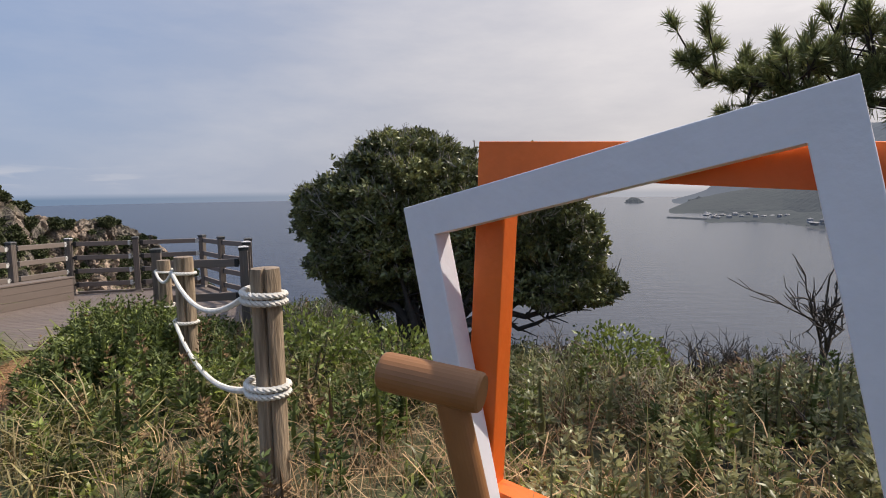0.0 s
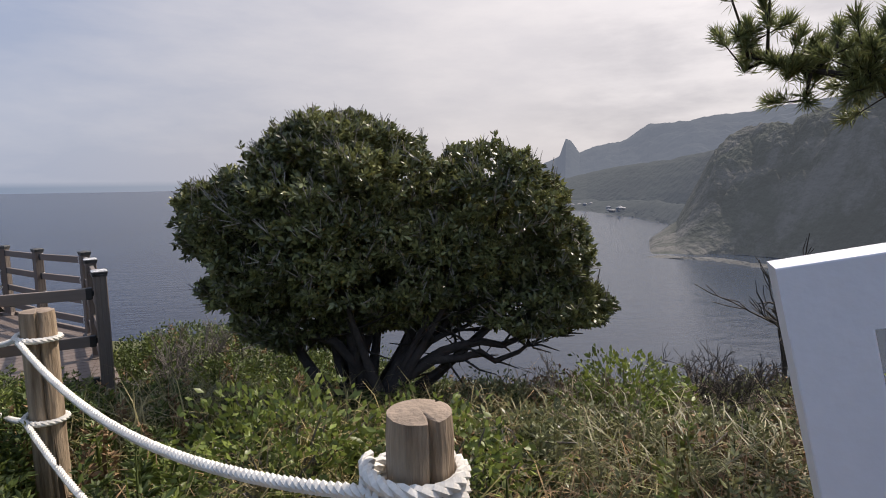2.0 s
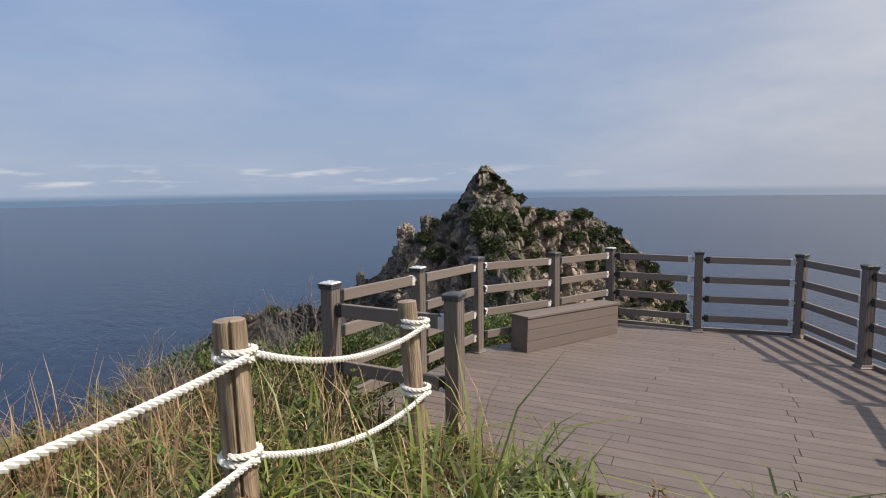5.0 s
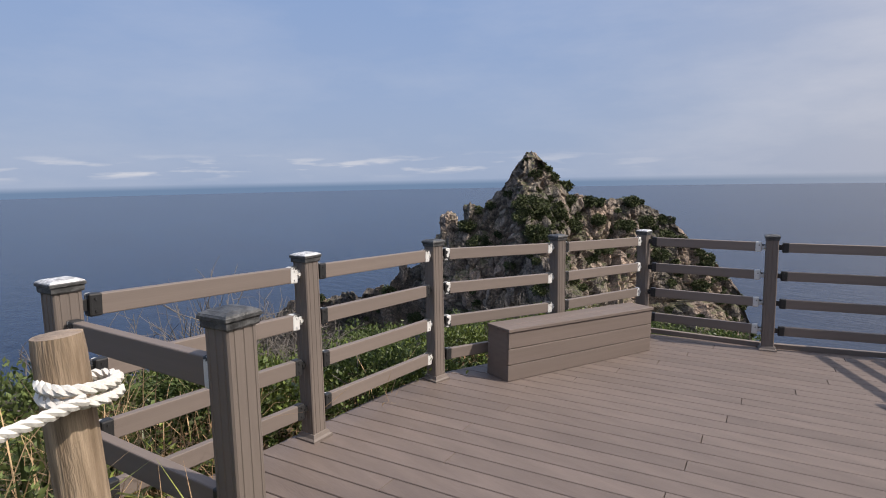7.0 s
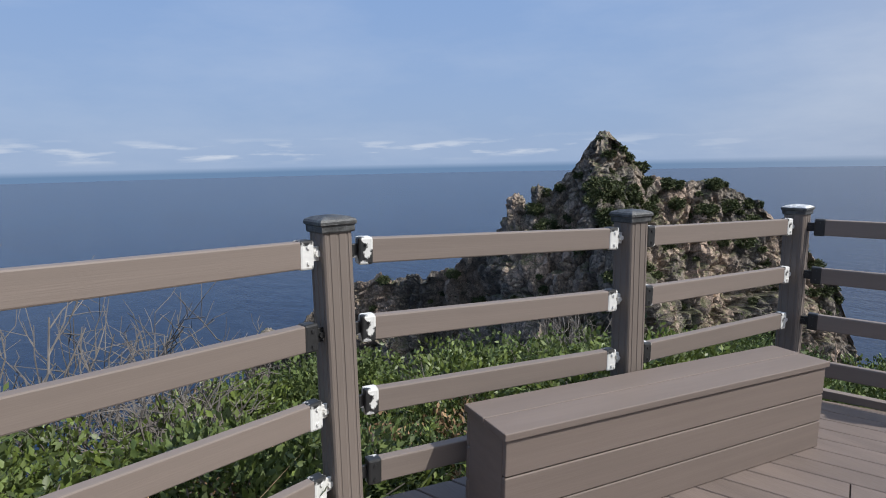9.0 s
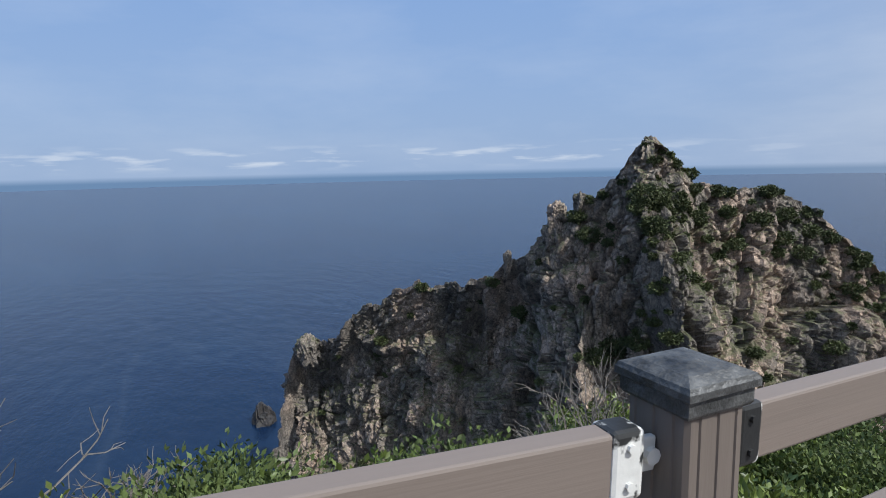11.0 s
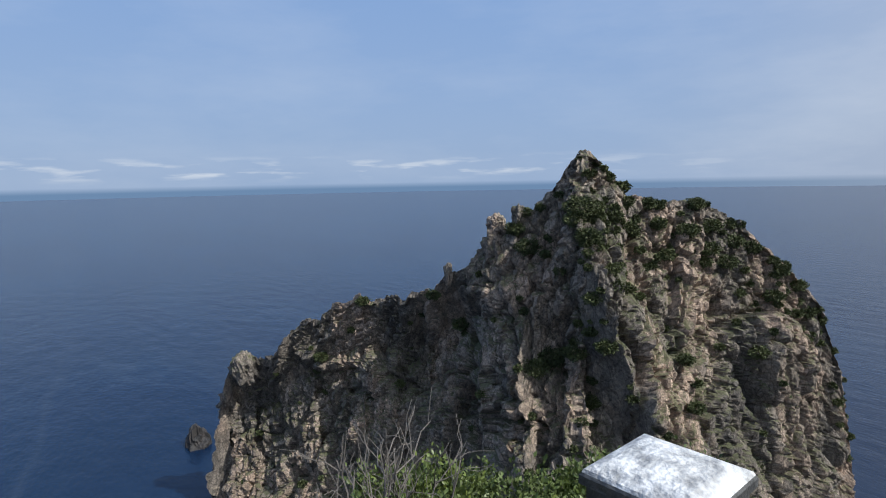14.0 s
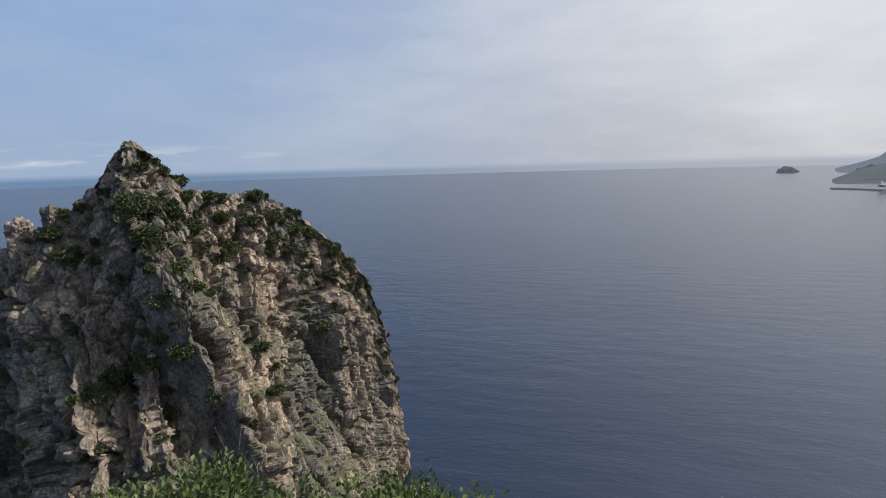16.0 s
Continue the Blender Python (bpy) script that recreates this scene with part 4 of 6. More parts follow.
def build_bench():
    A, B, C = Vector((-5.299, 7.065)), Vector((-5.579, 7.113)), Vector((-5.042, 8.879))
    d = (C - A)
    L = d.length
    d.normalize()
    inn = Vector((-d.y, d.x))
    W = abs((B - A).dot(inn))
    m = Matrix((( d.x, inn.x, 0, A.x), (d.y, inn.y, 0, A.y), (0, 0, 1, deck_z(*A)), (0, 0, 0, 1)))
    m = m @ Matrix.Rotation(math.atan(0.042 * 0.99), 4, "Y")
    bench = empty("box_bench", m, "long brown composite box bench on the deck", "bench")
    H = 0.435

    def board(name, size, at):
        bm = bmesh.new()
        box(bm, size, Matrix.Translation(at), 0.004)
        return part(name, bm, M["bench"], bench)

    hb = (H - 0.03) / 3
    for k in range(3):
        z = hb * (k + 0.5)
        board("front_board", (L - 0.012, 0.022, hb - 0.005), (L / 2, 0.017, z))
        board("back_board", (L - 0.012, 0.022, hb - 0.005), (L / 2, W - 0.017, z))
    board("end_panel", (0.024, W - 0.056, H - 0.032), (0.018, W / 2, (H - 0.03) / 2))
    board("end_panel", (0.024, W - 0.056, H - 0.032), (L - 0.018, W / 2, (H - 0.03) / 2))
    board("seat_board", (L + 0.012, W / 2 - 0.001, 0.028), (L / 2, W * 0.25 - 0.006, H - 0.014))
    board("seat_board", (L + 0.012, W / 2 - 0.001, 0.028), (L / 2, W * 0.75 - 0.002, H - 0.014))


# ---- rope posts ----
ROPE_POSTS = [(-1.368, 4.952, 1.109), (-0.175, 2.878, 1.383), (1.218, 0.618, 1.587), (-4.05, 3.9, 1.256), (-3.652, 2.617, 1.438), (-2.7, 0.5, 1.56)]


def build_rope_post(x, y, top, seed, lean=(0, 0)):
    r, h = {3: 0.066, 4: 0.06, 5: 0.066}.get(seed, 0.077), 1.12
    rng = random.Random(seed)
    post = empty("rope_post", Matrix.Translation((x + lean[0], y + lean[1], top - h)) @ Matrix(((1, 0, -lean[0] / h, 0), (0, 1, -lean[1] / h, 0), (0, 0, 1, 0), (0, 0, 0, 1))), "weathered round timber post with a deep drying crack", "post", "rope fence posts")
    verts, faces = [], []
    sides, rings = 72, 26
    ca = {2: -1.25, 3: -1.4, 5: -0.5}.get(seed, rng.uniform(0, 6.28)) % (2 * math.pi)
    for j in range(rings):
        z = h * j / (rings - 1)
        for k in range(sides):
            a = 2 * math.pi * k / sides
            rr = r * (1 + 0.03 * nz(math.cos(a), math.sin(a), z * 0.4 + seed, 2.5) + 0.012 * nz(math.cos(a) * 4, math.sin(a) * 4, z * 0.6 + seed, 2))
            da = abs((a - ca + math.pi) % (2 * math.pi) - math.pi)
            split = 0.06 + 0.06 * z / h + 0.02 * nz(0, 0, z + seed, 4)
            if da < split:
                rr -= 0.034 * (1 - da / split) ** 0.5
            da = abs((a - ca - 2.1 + math.pi) % (2 * math.pi) - math.pi)
            if da < 0.08 and z > 0.3:
                rr -= 0.01
            if j == rings - 1:
                rr *= 0.95
            verts.append((rr * math.cos(a), rr * math.sin(a), z))
    for j in range(rings - 1):
        for k in range(sides):
            k2 = (k + 1) % sides
            faces.append((j * sides + k, j * sides + k2, (j + 1) * sides + k2, (j + 1) * sides + k))
    obj("shaft", verts, faces, M["log"], post, smooth=True)
    vs = [(v[0], v[1], v[2]) for v in verts[-sides:]] + [(v[0] * 0.5, v[1] * 0.5, h + 0.004) for v in verts[-sides:]] + [(0, 0, h + 0.006)]
    fs = [(k, (k + 1) % sides, sides + (k + 1) % sides, sides + k) for k in range(sides)]
    fs += [(sides + k, sides + (k + 1) % sides, 2 * sides) for k in range(sides)]
    tagged(obj("end_grain", vs, fs, M["log_end"], post), "grey sawn end grain")
    return post


def rope_along(points, radius=0.0155, twist=0.075):
    """Three strands laid round a line of points."""
    pts = [Vector(p) for p in points]
    ds = [0.0]
    for i in range(1, len(pts)):
        ds.append(ds[-1] + (pts[i] - pts[i - 1]).length)
    total = ds[-1]
    n = max(8, int(total / 0.011))
    fine = []
    j = 0
    for i in range(n + 1):
        s = total * i / n
        while j < len(ds) - 2 and ds[j + 1] < s:
            j += 1
        t = (s - ds[j]) / max(1e-9, ds[j + 1] - ds[j])
        fine.append(pts[j].lerp(pts[j + 1], t))
    out = []
    for strand in range(3):
        line = []
        for i, p in enumerate(fine):
            d = (fine[min(i + 1, n)] - fine[max(i - 1, 0)]).normalized()
            a = d.cross(Vector((0.12, 0.05, 1)))
            a.normalize()
            b = d.cross(a)
            ph = 2 * math.pi * (i / n * total / twist + strand / 3)
            line.append(p + (a * math.cos(ph) + b * math.sin(ph)) * radius * 0.52)
        out.append(tube(line, [radius * 0.56] * len(line), 5))
    return merge(out)


def wrap_points(c, z, r, turns, a0):
    n = int(turns * 22)
    return [(c[0] + r * math.cos(a0 + 2 * math.pi * turns * k / n), c[1] + r * math.sin(a0 + 2 * math.pi * turns * k / n), z + 0.034 * turns * (0.5 - k / n)) for k in range(n + 1)]


def build_ropes():
    ties = list(ROPE_POSTS)
    ties[3] = (-3.975, 3.985, 1.256)
    ties[4] = (-3.612, 2.642, 1.438)
    spans = [(0, 1, 0.10), (1, 2, 0.16), (3, 4, 0.1), (4, 5, 0.07)]
    for drop in (0.135, 0.56):
        for i, j, sag in spans:
            a, b = Vector(ties[i]), Vector(ties[j])
            d = (b - a).to_2d().normalized()
            side = Vector((d.y, -d.x)) * (0.09 if i < 3 else -0.09)
            pa = Vector((a.x + d.x * 0.03 + side.x, a.y + d.y * 0.03 + side.y, a.z - drop))
            pb = Vector((b.x - d.x * 0.03 + side.x, b.y - d.y * 0.03 + side.y, b.z - drop))
            pts = []
            for k in range(41):
                t = k / 40
                p = pa.lerp(pb, t)
                p.z -= sag * 4 * t * (1 - t)
                pts.append(p)
            v, f = rope_along(pts)
            tagged(obj("rope", v, f, M["rope"]), "thick white twisted rope strung slack between timber posts", "rope", "ropes")
        for i in range(len(ROPE_POSTS)):
            c = ties[i]
            v, f = rope_along(wrap_points(c, c[2] - drop, {3: 0.083, 4: 0.077, 5: 0.083}.get(i, 0.094), 2.0 if i in (2, 3) else 1.3, i * 1.3))
            tagged(obj("rope_wrap", v, f, M["rope"]), "white twisted rope wound round a timber post", "rope", "rope windings")


# ---- picture frames ----
def build_photo_frame(name, origin, tilt, size, border, depth, mat, label):
    """A square frame hung by its upper corner: h runs to the right along the plane, tilt turns it."""
    h = Vector((0.785, -0.62, 0))
    back = Vector((0.62, 0.785, 0))
    up = Vector((0, 0, 1))
    a = radians(tilt)
    ex = h * math.cos(a) + up * math.sin(a)
    ez = -h * math.sin(a) + up * math.cos(a)
    o = Vector(origin)
    m = Matrix(((ex.x, back.x, ez.x, o.x), (ex.y, back.y, ez.y, o.y), (ex.z, back.z, ez.z, o.z), (0, 0, 0, 1)))
    fr = empty(name, m, label, "photo frame", "photo frames")
    s, w = size, border
    for bar, dims, at in (("top_bar", (s, depth, w), (s / 2, depth / 2, -w / 2)), ("bottom_bar", (s, depth, w), (s / 2, depth / 2, -s + w / 2)),
                          ("side_bar", (w, depth, s - 2 * w), (w / 2, depth / 2, -s / 2)), ("side_bar", (w, depth, s - 2 * w), (s - w / 2, depth / 2, -s / 2))):
        bm = bmesh.new()
        box(bm, dims, Matrix.Translation(at))
        long_edges = [e for e in bm.edges if abs((e.verts[0].co - e.verts[1].co).length - max(dims)) < 1e-4]
        if dims[0] == s:
            far_z = 0 if bar == "top_bar" else -s
            long_edges = [e for e in long_edges if abs(e.verts[0].co.z - far_z) < 1e-4]
        bmesh.ops.bevel(bm, geom=long_edges, offset=0.004, segments=2, affect="EDGES", profile=0.5)
        part(bar, bm, mat, fr)
    return fr


def build_peg():
    """A short log laid across a leaning post, painted brown."""
    a, b = Vector((2.14, -0.30, 1.33)), Vector((1.845, -0.182, 1.362))
    d = (b - a).normalized()
    c = (a + b) / 2
    peg = empty("timber_handle", Matrix.Translation((c.x + 0.09, c.y + 0.02, 0.35)), "brown painted log bar fixed on a leaning post", "handle")
    base = Vector((c.x + 0.09, c.y + 0.02, 0.35))
    r = 0.062

    def rounded(p, q, rad):
        n = 10
        pts, rs = [], []
        for t, k in ((0, 0.86), (0.02, 0.97), (0.05, 1), (0.5, 1.01), (0.95, 1), (0.98, 0.97), (1, 0.86)):
            pts.append(p.lerp(q, t) - base)
            rs.append(rad * k)
        return tube(pts, rs, 28)

    v, f = rounded(a + d * -0.005, b + d * 0.01, r)
    obj("bar", v, f, M["peg"], peg, smooth=False)
    v, f = rounded(c + Vector((0.25, 0.12, -1.0)), c + Vector((0.055, -0.01, -0.03)), 0.05)
    obj("stem", v, f, M["peg"], peg, smooth=False)


build_hill()
build_path()
build_sea()
rock_data = build_rock()
build_rock_shrubs(*rock_data)
build_deck()
build_railing()
build_bench()
for k, (x, y, z) in enumerate(ROPE_POSTS):
    build_rope_post(x, y, z, k + 1, ((0.01, 0.0), (0.0, 0.02), (0.02, 0.0), (0.09, 0.10), (0.05, 0.03), (0, 0))[k])
build_ropes()
build_photo_frame("white_photo_frame", (1.872, 0.434, 1.856), 12.96, 1.552, 0.136, 0.10, M["white"], "tilted square white painted photo frame standing in the grass")
build_photo_frame("orange_photo_frame", (2.182, 0.339, 2.118), -3.4, 1.552, 0.134, 0.10, M["orange"], "square orange painted photo frame behind a white one")
build_peg()


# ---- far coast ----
def hazed_material(name, base, haze, amount, fine):
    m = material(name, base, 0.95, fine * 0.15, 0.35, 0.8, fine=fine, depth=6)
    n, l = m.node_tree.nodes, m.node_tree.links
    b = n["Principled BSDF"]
    # distance haze painted on as an even emission mixed over the surface
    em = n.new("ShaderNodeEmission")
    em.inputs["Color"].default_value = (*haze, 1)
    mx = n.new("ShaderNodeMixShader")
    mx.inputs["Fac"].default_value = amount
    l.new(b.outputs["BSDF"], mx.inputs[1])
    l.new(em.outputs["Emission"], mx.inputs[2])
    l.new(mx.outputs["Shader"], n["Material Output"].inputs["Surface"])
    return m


def far_ridge(name, profile, deep, rough, mat, label, seed, cols=180, rows=40):
    """A hill range: bearing, rise of its crest in degrees, distance of its foot; deep is how far the crest lies behind the foot."""
    eye = Vector((2.0, -1.0, 1.9))
    verts, faces = [], []
    for i in range(cols):
        f = i / (cols - 1) * (len(profile) - 1)
        k = min(int(f), len(profile) - 2)
        t = f - k
        az, el, D = (profile[k][q] + (profile[k + 1][q] - profile[k][q]) * t for q in range(3))
        a = radians(az)
        d = Vector((-math.sin(a), math.cos(a)))
        for j in range(rows):
            v = j / (rows - 1)
            dep = deep * D
            r = D + dep * v
            zc = eye.z + (D + dep) * math.tan(radians(el))
            x, y = eye.x + d.x * r, eye.y + d.y * r
            h = (zc - SEA) * (1 - (1 - v) ** 1.5)
            q = Vector((x, y, 0)) / (D * 0.09)
            bump = noise.fractal(q + Vector((seed, 0, 0)), 0.8, 2.1, 6)
            if rough > 0.44:
                s = Vector((x * 0.02, y * 0.02, seed))
                dd, pp = noise.voronoi(s)
                bump += 0.7 * noise.noise(Vector(pp[0]) * 5) - 0.4 * max(0, 1 - (dd[1] - dd[0]) / 0.2)
            z = SEA - 1 + h * (1 + rough * bump * (1.1 - v)) + rough * 0.12 * (zc - SEA) * bump * v
            verts.append((x + d.x * bump * D * 0.02, y + d.y * bump * D * 0.02, z))
    for i in range(cols - 1):
        for j in range(rows - 1):
            p = i * rows + j
            faces.append((p, p + 1, p + rows + 1, p + rows))
    tagged(obj(name, verts, faces, mat, smooth=False), label, "hills", kind="structure")


def build_coast():
    # haze glow goes into every range, strongest in the farthest
    far = hazed_material("far_range", (0.04, 0.05, 0.045), (0.18, 0.215, 0.28), 0.72, 0.02)
    mid = hazed_material("mid_range", (0.022, 0.03, 0.02), (0.145, 0.17, 0.21), 0.55, 0.05)
    near = hazed_material("headland", (0.035, 0.042, 0.028), (0.15, 0.17, 0.195), 0.34, 0.12)
    # bare rock faces among the scrub, running down the slope
    n, l = near.node_tree.nodes, near.node_tree.links
    shader = n["Principled BSDF"]
    scrub = shader.inputs["Base Color"].links[0].from_socket
    co = n.new("ShaderNodeTexCoord")
    mp = n.new("ShaderNodeMapping")
    mp.inputs["Scale"].default_value = (0.016, 0.016, 0.007)
    l.new(co.outputs["Object"], mp.inputs["Vector"])
    bare = n.new("ShaderNodeTexNoise")
    bare.inputs["Scale"].default_value, bare.inputs["Detail"].default_value, bare.inputs["Roughness"].default_value = 1.0, 8, 0.7
    l.new(mp.outputs["Vector"], bare.inputs["Vector"])
    edge = n.new("ShaderNodeMapRange")
    edge.inputs["From Min"].default_value, edge.inputs["From Max"].default_value = 0.46, 0.6
    l.new(bare.outputs["Fac"], edge.inputs["Value"])
    face = n.new("ShaderNodeMixRGB")
    face.inputs["Color2"].default_value = (0.14, 0.13, 0.115, 1)
    l.new(edge.outputs["Result"], face.inputs["Fac"])
    l.new(scrub, face.inputs["Color1"])
    l.new(face.outputs["Color"], shader.inputs["Base Color"])
    pebble = hazed_material("shore_rocks", (0.12, 0.115, 0.105), (0.18, 0.2, 0.22), 0.3, 0.2)
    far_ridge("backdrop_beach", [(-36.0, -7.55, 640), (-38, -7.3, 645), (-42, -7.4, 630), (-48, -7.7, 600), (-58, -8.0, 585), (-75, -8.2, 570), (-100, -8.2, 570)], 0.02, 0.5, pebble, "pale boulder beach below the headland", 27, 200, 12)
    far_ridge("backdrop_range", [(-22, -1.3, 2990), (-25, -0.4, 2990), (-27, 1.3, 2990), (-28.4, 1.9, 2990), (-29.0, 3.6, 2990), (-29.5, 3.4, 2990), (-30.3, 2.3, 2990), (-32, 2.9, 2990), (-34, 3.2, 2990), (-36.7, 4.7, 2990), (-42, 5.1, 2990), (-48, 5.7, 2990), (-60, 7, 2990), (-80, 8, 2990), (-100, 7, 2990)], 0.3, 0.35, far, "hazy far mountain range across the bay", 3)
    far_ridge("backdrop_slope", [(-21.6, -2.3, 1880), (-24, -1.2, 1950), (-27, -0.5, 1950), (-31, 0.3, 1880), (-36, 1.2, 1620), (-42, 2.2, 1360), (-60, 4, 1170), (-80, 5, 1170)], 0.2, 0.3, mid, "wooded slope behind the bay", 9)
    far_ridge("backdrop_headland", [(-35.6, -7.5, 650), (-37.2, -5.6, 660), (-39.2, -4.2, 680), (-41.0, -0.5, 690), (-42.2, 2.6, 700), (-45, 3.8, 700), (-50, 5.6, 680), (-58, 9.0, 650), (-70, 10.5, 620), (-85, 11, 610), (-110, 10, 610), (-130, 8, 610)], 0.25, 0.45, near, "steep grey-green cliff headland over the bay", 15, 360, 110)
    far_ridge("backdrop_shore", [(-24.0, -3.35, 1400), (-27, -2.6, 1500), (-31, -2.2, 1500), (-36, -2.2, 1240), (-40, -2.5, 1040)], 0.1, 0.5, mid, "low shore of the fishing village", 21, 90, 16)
    # breakwater, islet and its neighbour, with the mid range's painted haze glow
    rng = random.Random(2)
    for az, D, w, h, k in ((-18.7, 3180, 80, 29, 0), (-19.5, 3250, 18, 9, 1), (-24.6, 2350, 117, 44, 0)):
        a = radians(az)
        c = Vector((2 - D * math.sin(a), -1 + D * math.cos(a), SEA))
        bm = bmesh.new()
        bmesh.ops.create_icosphere(bm, subdivisions=4, radius=1)
        for v in bm.verts:
            s = 1 + 0.4 * noise.noise(v.co * 1.5 + Vector((az, 0, 0))) + 0.15 * noise.noise(v.co * 5)
            v.co = Vector((v.co.x * w / 2, v.co.y * w / 2, max(-0.1, v.co.z) * h)) * s + c
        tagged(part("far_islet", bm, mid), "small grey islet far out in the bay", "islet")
    a0, a1 = radians(-21.9), radians(-27.5)
    p, q = Vector((-1670 * math.sin(a0), 1670 * math.cos(a0), SEA + 1)), Vector((-1560 * math.sin(a1), 1560 * math.cos(a1), SEA + 1))
    bm = bmesh.new()
    n = 14
    rows = []
    for k in range(n + 1):
        c = p.lerp(q, k / n) + Vector((0, 12 * math.sin(k * 0.5), 0))
        rows.append([bm.verts.new(c + Vector((0, s * 7 * (1.6 if z < 0 else 1), z))) for s, z in ((-1, -2), (-1, 2.5), (1, 2.5), (1, -2))])
    for k in range(n):
        for m in range(3):
            bm.faces.new((rows[k][m], rows[k][m + 1], rows[k + 1][m + 1], rows[k + 1][m]))
    bm.faces.new(rows[0])
    bm.faces.new(rows[-1][::-1])
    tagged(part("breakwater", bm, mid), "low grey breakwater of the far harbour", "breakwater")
    # village houses
    wall = material("village_wall", (0.26, 0.26, 0.27), 0.8, 1, 0.2, 0, per_object=0.3)
    for k in range(46):
        az = radians(rng.uniform(-37, -24.5))
        D = rng.uniform(1530, 1640) if az > radians(-33) else rng.uniform(1300, 1400)
        bm = bmesh.new()
        w, d, h = rng.uniform(7, 14), rng.uniform(6, 10), rng.uniform(3, 6)
        box(bm, (w, d, h), Matrix.Translation((0, 0, h / 2)))
        bmesh.ops.create_cone(bm, cap_ends=True, segments=4, radius1=w * 0.72, radius2=w * 0.3, depth=2.2, matrix=Matrix.Translation((0, 0, h + 1.0)) @ Matrix.Rotation(radians(45), 4, "Z"))
        z = SEA + 4 + 10 * rng.random()
        o = part("house", bm, wall)
        o.matrix_world = Matrix.Translation((2 - D * math.sin(az), -1 + D * math.cos(az), z)) @ Matrix.Rotation(rng.uniform(0, 3), 4, "Z")
        tagged(o, "small pale house of the far fishing village", "house", "village houses")


# ---- plants ----
DECK_POLY = [POSTS[k] for k in "acdefghijklmb"]


def inside(x, y, poly, grow=0.0):
    hit = False
    for i in range(len(poly)):
        (x0, y0), (x1, y1) = poly[i], poly[(i + 1) % len(poly)]
        if (y0 > y) != (y1 > y) and x < (x1 - x0) * (y - y0) / (y1 - y0) + x0:
            hit = not hit
        if grow and seg_dist(x, y, (x0, y0), (x1, y1)) < grow:
            return True
    return hit


def blades(roots, heights, rng, width=0.007, lean=0.45, bend=0.6):
    """Grass blades of three bending pieces: 7 verts, 5 triangles each."""
    n = len(roots)
    r = np.asarray(roots)
    h = np.asarray(heights)
    a = rng.uniform(0, 2 * np.pi, n)
    out = np.stack([np.cos(a), np.sin(a), np.zeros(n)], 1)
    side = np.stack([-np.sin(a), np.cos(a), np.zeros(n)], 1)
    le = np.abs(rng.normal(0, lean, n))
    be = rng.uniform(0.2, 1.0, n) * bend
    w = width * rng.uniform(0.6, 1.4, n)
    ps = []
    for t in (0, 0.38, 0.72, 1.0):
        ang = le * t + be * t * t * 1.6
        reach = h * t
        ps.append(r + out * (reach * np.sin(ang))[:, None] + np.stack([np.zeros(n), np.zeros(n), reach * np.cos(ang)], 1))
    vs = []
    for t, p, k in ((0, ps[0], 1.0), (1, ps[1], 1.0), (2, ps[2], 0.75)):
        vs += [p - side * (w * k / 2)[:, None], p + side * (w * k / 2)[:, None]]
    vs.append(ps[3])
    verts = np.stack(vs, 1).reshape(-1, 3)
    b = np.arange(n)[:, None] * 7
    tris = np.array([(0, 1, 3), (0, 3, 2), (2, 3, 5), (2, 5, 4), (4, 5, 6)])
    faces = (b[:, :, None] + tris[None]).reshape(-1, 3)
    return verts, faces


def weeds(roots, heights, rng, per=22, size=0.055):
    """Upright leafy stems; each leaf is a hand of three pointed lobes."""
    n = len(roots)
    r = np.repeat(np.asarray(roots), per, 0)
    h = np.repeat(np.asarray(heights), per)
    t = np.tile(np.linspace(0.18, 1.0, per), n) + rng.normal(0, 0.02, n * per)
    az0 = np.repeat(rng.uniform(0, 6.28, n), per)
    lean = np.repeat(np.abs(rng.normal(0, 0.2, n)), per)
    axis = np.stack([np.cos(az0) * np.sin(lean), np.sin(az0) * np.sin(lean), np.cos(lean)], 1)
    pos = r + axis * (h * t)[:, None]
    a = rng.uniform(0, 6.28, n * per)
    up = 0.15 + 0.75 * t + rng.normal(0, 0.25, n * per)
    d = np.stack([np.cos(a), np.sin(a), up], 1)
    d /= np.linalg.norm(d, axis=1, keepdims=True)
    L = size * rng.uniform(0.7, 1.4, n * per) * (1.25 - 0.55 * t)
    base = pos + d * (L * 0.35)[:, None]
    side = np.stack([-np.sin(a), np.cos(a), np.zeros_like(a)], 1)
    vs, fs, off = [], [], 0
    for k, q in ((0, 1.15), (0.75, 0.85), (-0.75, 0.85)):
        v, f = leaf_quads(base, d + side * k, L * q, L * 0.36, rng)
        vs.append(v)
        fs.append(f + off)
        off += len(v)
    v, f = leaf_quads(np.asarray(roots), np.repeat([[0, 0, 1.0]], n, 0), heights, np.full(n, 0.008), rng)
    vs.append(v)
    fs.append(f + off)
    return np.concatenate(vs), np.concatenate(fs)


def scatter(n, rng, x0, x1, y0, y1, keep):
    out = []
    for _ in range(n):
        x, y = rng.uniform(x0, x1), rng.uniform(y0, y1)
        if keep(x, y):
            out.append((x, y, ground_z(x, y)))
    return np.array(out)


def open_ground(x, y):
    return path_dist(x, y) > 0.34 + 0.08 * nz(x, y, 2, 1.7) and not inside(x, y, DECK_POLY, 0.06)


